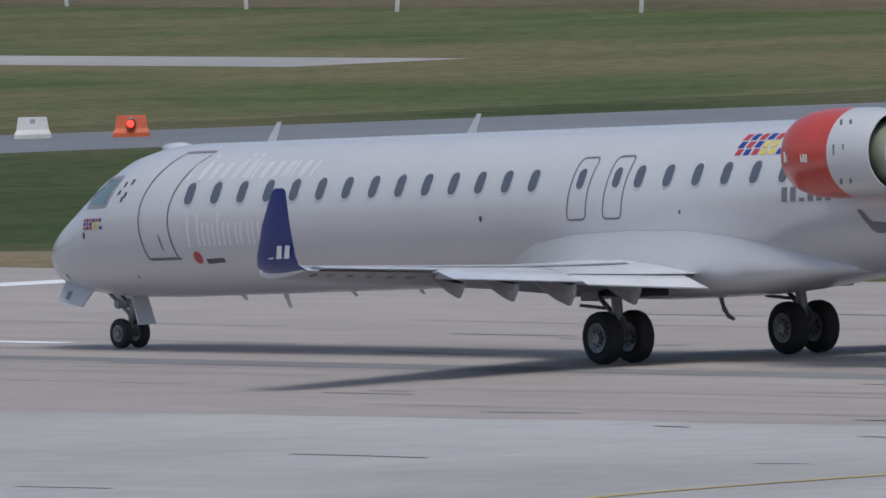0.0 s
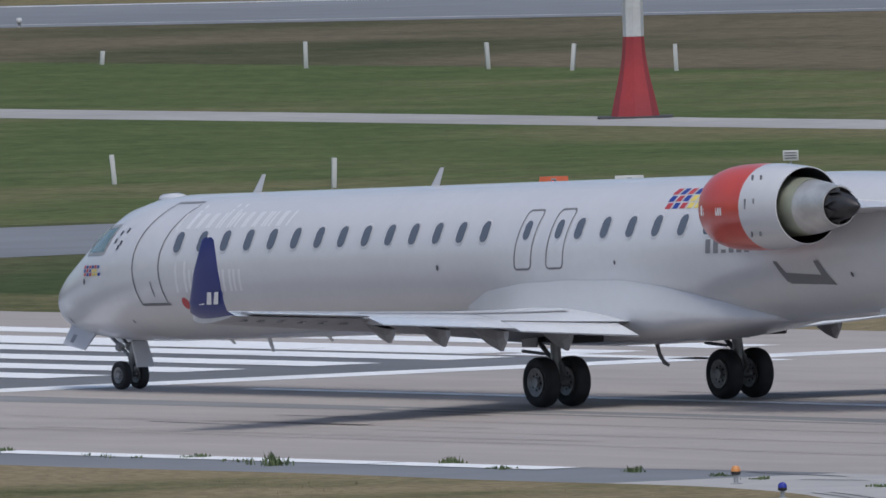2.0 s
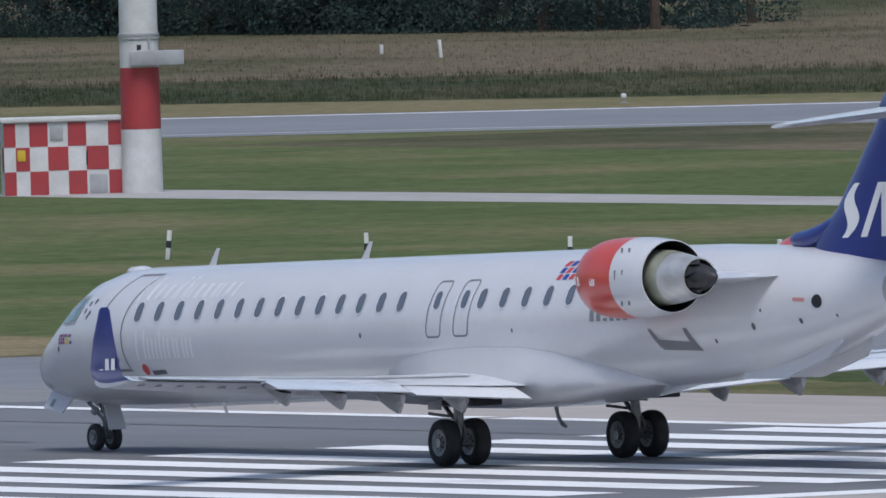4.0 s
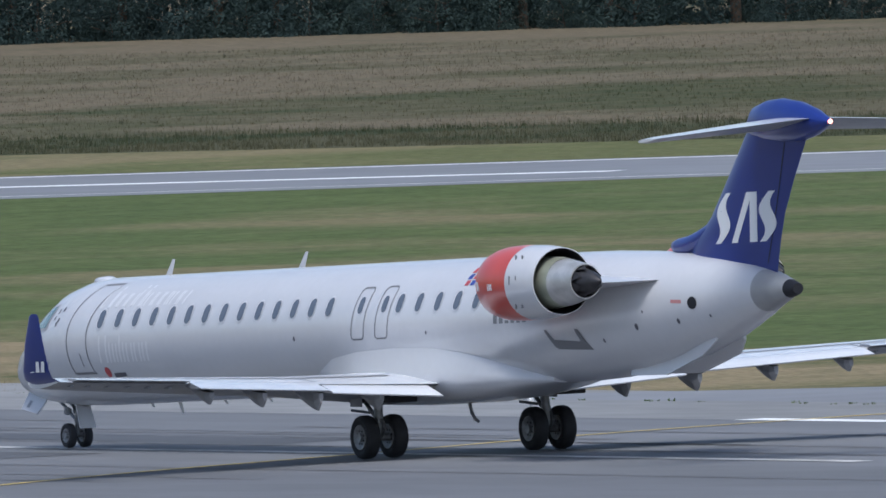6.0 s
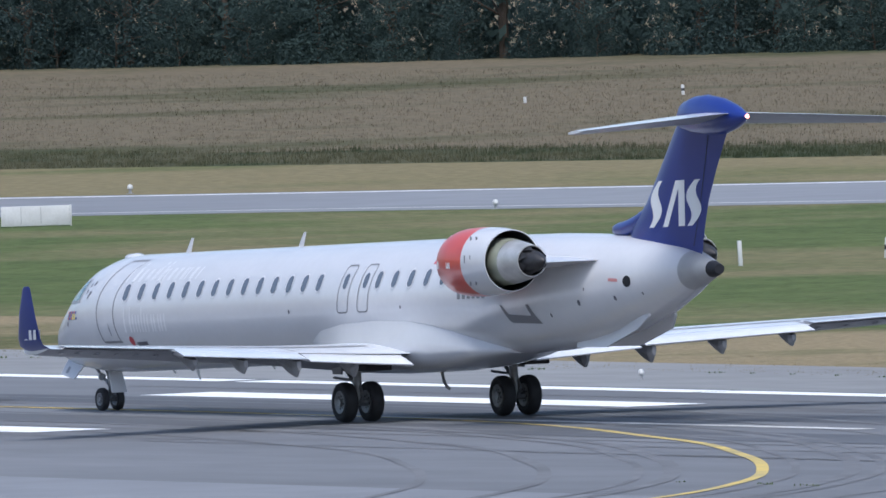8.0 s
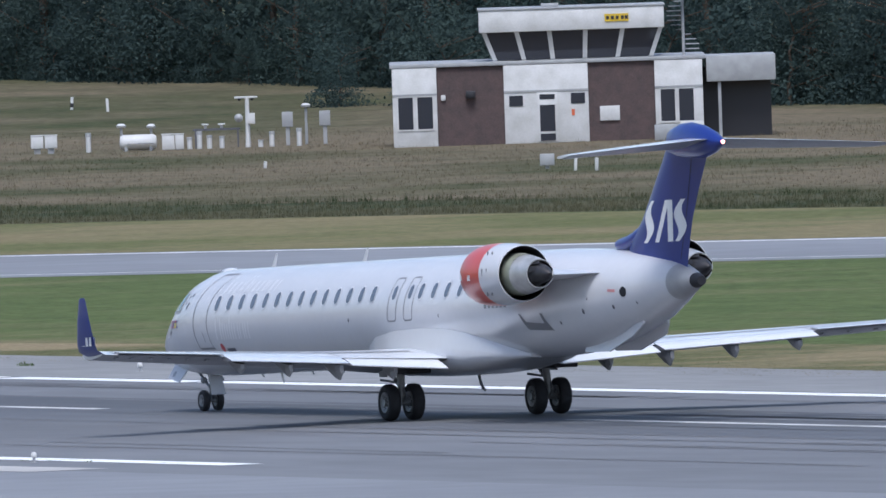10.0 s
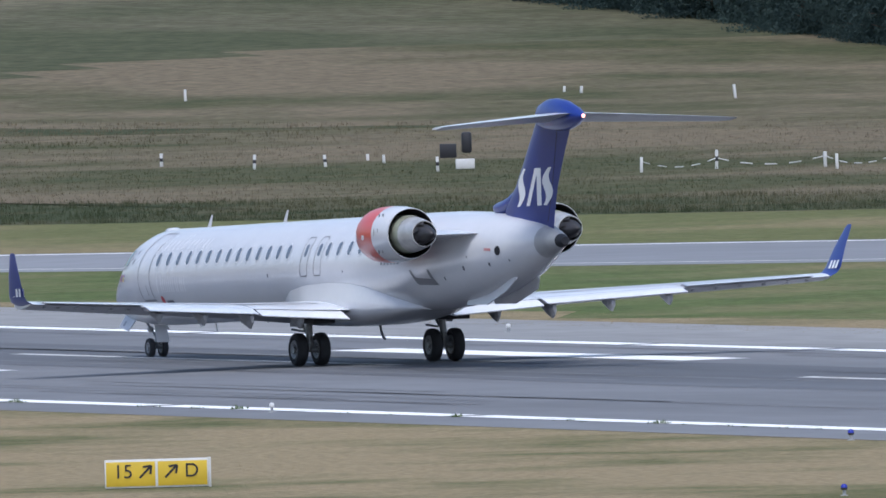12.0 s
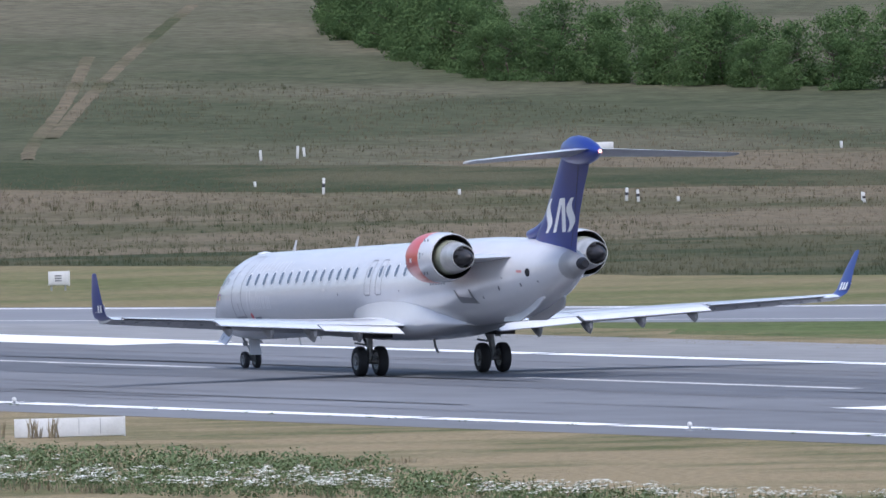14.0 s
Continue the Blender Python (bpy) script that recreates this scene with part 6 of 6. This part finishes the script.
def make_tree(seed, height, spread, leaf, size, n, low=0.2, name="tree", label="", group="", category="tree"):
    rng = random.Random(seed)
    t = base(name, pose(0, 0, 0), label, category, group)
    bm = bmesh.new()
    pts = [Vector((0, 0, -0.3))]
    for k in range(1, 7):
        pts.append(Vector((rng.uniform(-.2, .2) * k * 0.4, rng.uniform(-.2, .2) * k * 0.4, height * 0.13 * k)))
    for i in range(6):
        tube(bm, pts[i], pts[i + 1], 0.2 * height / 12 * (1 - i / 7), 0.2 * height / 12 * (1 - (i + 1) / 7), 8)
    for k in range(9):
        a, i = rng.uniform(0, 2 * pi), rng.randrange(1, 6)
        q = pts[i] + Vector((cos(a) * spread * 0.6, sin(a) * spread * 0.6, height * 0.1))
        tube(bm, pts[i], q, 0.06 * height / 12, 0.02, 5)
    part("trunk", bm, M["bark"], t)
    bm = bmesh.new()
    m = 18
    for k in range(m):
        z = height * (low * 0.4 + (1 - low * 0.4) * (k + rng.random()) / m) ** 1.7
        w = spread * (0.55 + 0.45 * sin(pi * min(1, 0.25 + 0.75 * z / height)))
        a = rng.uniform(0, 2 * pi)
        o = rng.uniform(0.2, 0.75) * w
        rr = spread * rng.uniform(0.32, 0.55)
        fine = z < 4.5
        leaf_cloud(bm, rng, (cos(a) * o, sin(a) * o, min(height - rr * 0.4, z + 0.1)), (rr, rr, rr * rng.uniform(0.6, 0.9)), int(n / m * (3 if fine else 0.45)), size if fine else size * 3.2)
    part("crown", bm, M[leaf], t, "dense leafy crown", smooth=False)
    return t


def build_woods():
    rng = random.Random(21)
    line = dense([(-1040, 585), (-1051, 575), (-1068, 566), (-1082, 551), (-1100, 536), (-1110, 526), (-1128, 516), (-1160, 512), (-1200, 512), (-1231, 506), (-1254, 507), (-1286, 512), (-1320, 514), (-1360, 520)], 1.0)
    kinds = [make_tree(40 + k, 12 + 1.2 * k, 3.4 + 0.25 * k, "leaf", 0.085, 3000, 0.2, label="tall dark green broadleaf tree at the wood's edge", group="trees of the wood") for k in range(4)]
    first = list(kinds)
    used = 0
    for row, (back, step) in enumerate(((3.2, 4), (8.0, 6))):
        for i in range(0, len(line) - 1, step):
            p = Vector(line[i])
            away = p.normalized()
            q = p + away * (back + rng.uniform(-0.8, 1.2)) + Vector((rng.uniform(-1, 1), rng.uniform(-1, 1)))
            m = pose(q.x, q.y, ground_z(q.x, q.y) - 0.1, 0, 0, rng.uniform(0, 360)) @ Matrix.Scale(rng.uniform(0.85, 1.12), 4)
            if first:
                o = first.pop()
                o.matrix_basis = m
            else:
                o = copy_thing(rng.choice(kinds), m)
    for x, y in [(-905 - 2.6 * k, 546 - 0.75 * k) for k in range(12)] + [(-910 - 5 * k, 553 - 1.2 * k) for k in range(6)]:
        copy_thing(rng.choice(kinds), pose(x, y, -0.1, 0, 0, rng.uniform(0, 360)) @ Matrix.Scale(rng.uniform(0.8, 1.0), 4))
    # low shrubs at the wood's foot by the building, and the bushes on the hill
    shrub = [make_tree(70 + k, 3.6 + 0.5 * k, 2.1 + 0.2 * k, "bushleaf", 0.10, 1900, 0.0, "bush", "bright green rounded bush on the hillside", "hillside bushes", "bush") for k in range(3)]
    spare = list(shrub)
    edge = dense([(-1385, 472), (-1371, 463.5), (-1352, 459.5), (-1340, 457), (-1326, 454), (-1317, 453.5), (-1309, 458), (-1302, 460.5), (-1296, 463.3)], 1.0)
    for back, step in ((0.8, 3), (4.0, 4), (8.5, 5), (15, 6)):
        for i in range(0, len(edge), step):
            p = Vector(edge[i])
            q = p + p.normalized() * back + Vector((rng.uniform(-.8, .8), rng.uniform(-.8, .8)))
            m = pose(q.x, q.y, ground_z(q.x, q.y) - 0.1, 0, 0, rng.uniform(0, 360)) @ Matrix.Scale(rng.uniform(0.75, 1.1) * (0.8 if back < 2 else 1), 4)
            if spare:
                spare.pop().matrix_basis = m
            else:
                copy_thing(rng.choice(shrub), m)
    dark = make_tree(90, 4.5, 2.6, "leaf", 0.085, 1700, 0.0, "shrub", "dark green bush at the foot of the wood", "undergrowth bushes", "bush")
    dark.matrix_basis = pose(-1168, 503, 0, 0, 0, 0)
    for back, step in ((1.0, 3), (3.0, 6)):
        for i in range(0, len(line), step):
            p = Vector(line[i])
            q = p + p.normalized() * (back + rng.uniform(-.5, .8))
            copy_thing(dark, pose(q.x, q.y, ground_z(q.x, q.y) - 0.1, 0, 0, rng.uniform(0, 360)) @ Matrix.Scale(rng.uniform(0.45, 1.0), 4))
    # coarse undergrowth that closes the wood behind its edge
    bm = bmesh.new()
    deep = [Vector(line[i]) + Vector(line[i]).normalized() * (back + rng.uniform(-.8, .8)) for back in (5.5, 9.5) for i in range(0, len(line), 3)]
    for q in deep + [Vector((-910 - 2.6 * k, 550 - 0.75 * k)) for k in range(12)]:
        leaf_cloud(bm, rng, (q.x, q.y, ground_z(q.x, q.y) + 2.0), (2.8, 2.8, 2.6), 240, 0.30)
    tagged(link_bm("undergrowth", bm, M["leaf"], False), "dense dark undergrowth inside the wood", "undergrowth", kind="stuff")
    for k in range(12):
        copy_thing(dark, pose(-912 - 2.2 * k, 543 - 0.6 * k, -0.1, 0, 0, 37 * k) @ Matrix.Scale(rng.uniform(0.6, 1.0), 4))
    for x, y, s in ((-1172, 500, 0.8), (-1163, 506, 1.0), (-1158, 509, 1.2), (-1152, 512, 1.3), (-1146, 515, 1.3)):
        copy_thing(dark, pose(x, y, ground_z(x, y) - 0.1, 0, 0, rng.uniform(0, 360)) @ Matrix.Scale(s, 4))


# ---- weeds ----
def tuft(bm, rng, x, y, z, h, n, w=0.02):
    for _ in range(n):
        a, lean = rng.uniform(0, 2 * pi), rng.uniform(0.1, 0.6)
        hh = h * rng.uniform(0.5, 1.1)
        o = Vector((x + rng.uniform(-.12, .12), y + rng.uniform(-.12, .12), z))
        s = Vector((-sin(a), cos(a), 0)) * w
        tip = o + Vector((cos(a) * lean * hh, sin(a) * lean * hh, hh))
        mid = o.lerp(tip, 0.55) + Vector((0, 0, hh * 0.1))
        vs = [bm.verts.new(p) for p in (o - s, o + s, mid + s * 1.2, tip, mid - s * 1.2)]
        bm.faces.new(vs)


def build_weeds():
    rng = random.Random(31)
    green, dead, white = bmesh.new(), bmesh.new(), bmesh.new()

    def spot():
        u, v = rng.random(), rng.random()
        # patch between the runway grass and the terrace, west of the taxiway
        far = Vector((-812 + 90 * u, 257.0 + 5.5 * u))
        nearp = Vector((-772 + 92 * u, 236 + 12 * u))
        return far.lerp(nearp, v), u, v

    for _ in range(5200):
        p, u, v = spot()
        d = noise.noise((p.x / 3.2, p.y / 3.2, 1.5)) + 0.25 * noise.noise((p.x, p.y, 4))
        edge = v - 0.16 - 0.72 * smooth01((u - 0.42) / 0.38) - 0.25 * noise.noise((p.x / 5, p.y / 5, 8))
        if edge < 0:
            continue
        if d > -0.22:
            c = (p.x, p.y, 0.07 + 0.08)
            r = rng.uniform(0.12, 0.26)
            leaf_cloud(green, rng, c, (r * 1.5, r * 1.5, r * 1.1), 14, 0.06)
        else:
            tuft(dead, rng, p.x, p.y, 0.02, rng.uniform(0.12, 0.30), 5, 0.012)
        fl = v + 0.55 * noise.noise((p.x / 3.4, p.y / 3.4, 12)) - 0.86
        if fl > 0 and rng.random() < min(0.9, 0.25 + 3 * fl):
            for _k in range(3):
                c = Vector((p.x + rng.uniform(-.2, .2), p.y + rng.uniform(-.2, .2), rng.uniform(0.30, 0.50)))
                tube(green, (c.x, c.y, 0.05), c, 0.006, 0.005, 3)
                r = rng.uniform(0.06, 0.11)
                for q in range(5):
                    a = 2 * pi * q / 5 + rng.random()
                    o = c + Vector((cos(a) * r, sin(a) * r, rng.uniform(-.015, .02)))
                    vs = [white.verts.new(o + Vector((cos(t) * r * 0.6, sin(t) * r * 0.6, rng.uniform(0, 0.03)))) for t in (0, 1.57, 3.14, 4.71)]
                    white.faces.new(vs)
    for k in range(3):       # tall dead stalks before the white sign back
        for x, y in ((-799.6, 259.6), (-798.5, 260.4), (-798.0, 260.8)):
            tuft(dead, rng, x + rng.uniform(-.2, .2), y + rng.uniform(-.2, .2), 0.05, 0.62, 8, 0.016)
    tagged(link_bm("weeds", green, M["weed"], False), "low green weeds beside the runway grass", "weeds", kind="stuff")
    tagged(link_bm("dead_stalks", dead, M["straw"], False), "dry brown grass stalks", "dry grass", kind="stuff")
    tagged(link_bm("white_flowers", white, M["flower"], False), "white flowering umbels", "flowers", kind="stuff")
    joint = bmesh.new()
    # tufts in the pavement joints and along the verges
    for i, (x, y, h) in enumerate(((-433.6, 275.6, 0.22), (-431.1, 277.6, 0.16), (-424.1, 276.8, 0.14), (-434.2, 275.9, 0.26), (-421, 276.4, 0.08), (-428, 276.6, 0.08), (-419, 276, 0.07), (-414, 275, 0.07), (-445, 277.3, 0.10), (-438.5, 277.2, 0.1), (-448, 277.4, 0.09), (-698, 275.3, 0.12), (-728, 275.4, 0.14), (-744, 275.2, 0.12), (-712, 275.3, 0.10), (-588, 316.8, 0.2), (-760, 314.5, 0.15), (-520, 320, 0.2), (-735, 314.4, 0.16))):
        tuft(joint, rng, x, y, 0.01, h * 0.9, 20, 0.012)
        for _ in range(3):
            tuft(joint, rng, x + rng.uniform(-.3, .3), y + rng.uniform(-.2, .2), 0.01, h * 0.5, 10, 0.012)
    for _ in range(260):
        x, y = rng.choice(((rng.uniform(-560, -427), 276.5), (rng.uniform(-900, -655), 275.1), (rng.uniform(-700, -560), 316.2)))
        tuft(joint, rng, x, y + rng.uniform(-.2, .2), 0.01, rng.uniform(0.02, 0.07), 8, 0.012)
    tagged(link_bm("joint_grass", joint, M["weed"], False), "small green grass tufts in the pavement joints", "grass", kind="stuff")




def blades(name, m, label, spots, low, high, width, per, seed):
    """A stand of grass: leaning pointed blades, a few to each tuft."""
    r = np.random.default_rng(seed)
    xy = np.repeat(np.array(spots), per, axis=0)
    n = len(xy)
    xy = xy + r.normal(0, 0.12, (n, 2))
    h = r.uniform(low, high, n) * (0.75 + 0.5 * r.random(n))
    a, lean = r.uniform(0, 2 * pi, n), r.uniform(0.05, 0.5, n) * h
    z = np.array([ground_z(x, y) for x, y in xy])
    w = width * r.uniform(0.6, 1.4, n)
    v = np.zeros((n, 3, 3))
    v[:, 0] = np.stack((xy[:, 0] - w * np.sin(a), xy[:, 1] + w * np.cos(a), z - 0.05), 1)
    v[:, 1] = np.stack((xy[:, 0] + w * np.sin(a), xy[:, 1] - w * np.cos(a), z - 0.05), 1)
    b = a + r.uniform(-1, 1, n)
    v[:, 2] = np.stack((xy[:, 0] + lean * np.cos(b), xy[:, 1] + lean * np.sin(b), z + h), 1)
    me = bpy.data.meshes.new(name)
    me.from_pydata(v.reshape(-1, 3).tolist(), [], np.arange(3 * n).reshape(-1, 3).tolist())
    me.materials.append(m)
    tagged(new(name, me), label, "grass", kind="stuff")


def build_grasses():
    r = np.random.default_rng(77)
    inner = [(math.atan2(-x, y), sqrt(x * x + y * y)) for x, y in dense(RANK_IN, 2)]
    outer = [(math.atan2(-x, y), sqrt(x * x + y * y)) for x, y in dense(RANK_OUT, 2)]
    near = lambda a: np.interp(a, [p[0] for p in inner], [p[1] for p in inner])
    far = lambda a: np.interp(a, [p[0] for p in outer], [p[1] for p in outer])
    polar = lambda a, d: np.stack((-d * np.sin(a), d * np.cos(a)), 1)
    # rank green grass in the belt beyond the mown verge, its outer edge thinning out
    a = r.uniform(0.92, 1.29, 26000)
    d = near(a) + (far(a) - near(a)) * r.random(26000) ** 1.4 * 1.1 + 0.3
    blades("rank_grass", M["rankblade"], "tall rank dark green grass beyond the verge", polar(a, d), 0.10, 0.24, 0.012, 8, 1)
    # hay meadow up to the wood and over the hill's foot
    a = r.uniform(0.92, 1.29, 90000)
    d = far(a) - 4 + (330 - 0.15 * near(a)) * r.random(90000)
    blades("meadow_grass", M["meadowblade"], "tall brownish meadow grass gone to seed", polar(a, d), 0.05, 0.14, 0.013, 4, 2)
    # short dry tufts on the islands and along the shoulder
    def block(x0, x1, y0, y1, n):
        return np.stack((r.uniform(x0, x1, n), r.uniform(y0, y1, n)), 1)
    p = np.concatenate((block(-900, -668, 236, 271, 15000), block(-668, -650, 236, 266, 1000), block(-505, -412, 258, 272.6, 5000), block(-930, -592, 316.4, 324, 8000)))
    blades("dry_tufts", M["dryblade"], "short dry grass tufts beside the runway", p, 0.015, 0.05, 0.012, 5, 3)


build_signs()
build_posts()
build_lights()
build_barriers()
build_masts()
build_station()
build_building()
build_woods()
build_weeds()
build_grasses()


# ---- movement ----
def motions():
    walk(airliner, [(t, pose(x, y, 0.014, 0, 0, h + 90)) for t, x, y, h in TAXI])
    # wheels roll with the way covered; the rim repeats eight times a turn, so steps are taken within that
    ts = [k / 30 for k in range(0, 421)]
    way = np.interp(ts, [r[0] for r in TAXI], [-(r[1] - TAXI[0][1]) for r in TAXI])
    for wh, at, r in wheels:
        step, rows = radians(45), []
        for t, w in zip(ts, way):
            a = (w / r) % step
            rows.append((t, Matrix.Translation(at) @ pose(0, 0, 0, 0, math.degrees(a), 0)))
        walk(wh, rows)


motions()
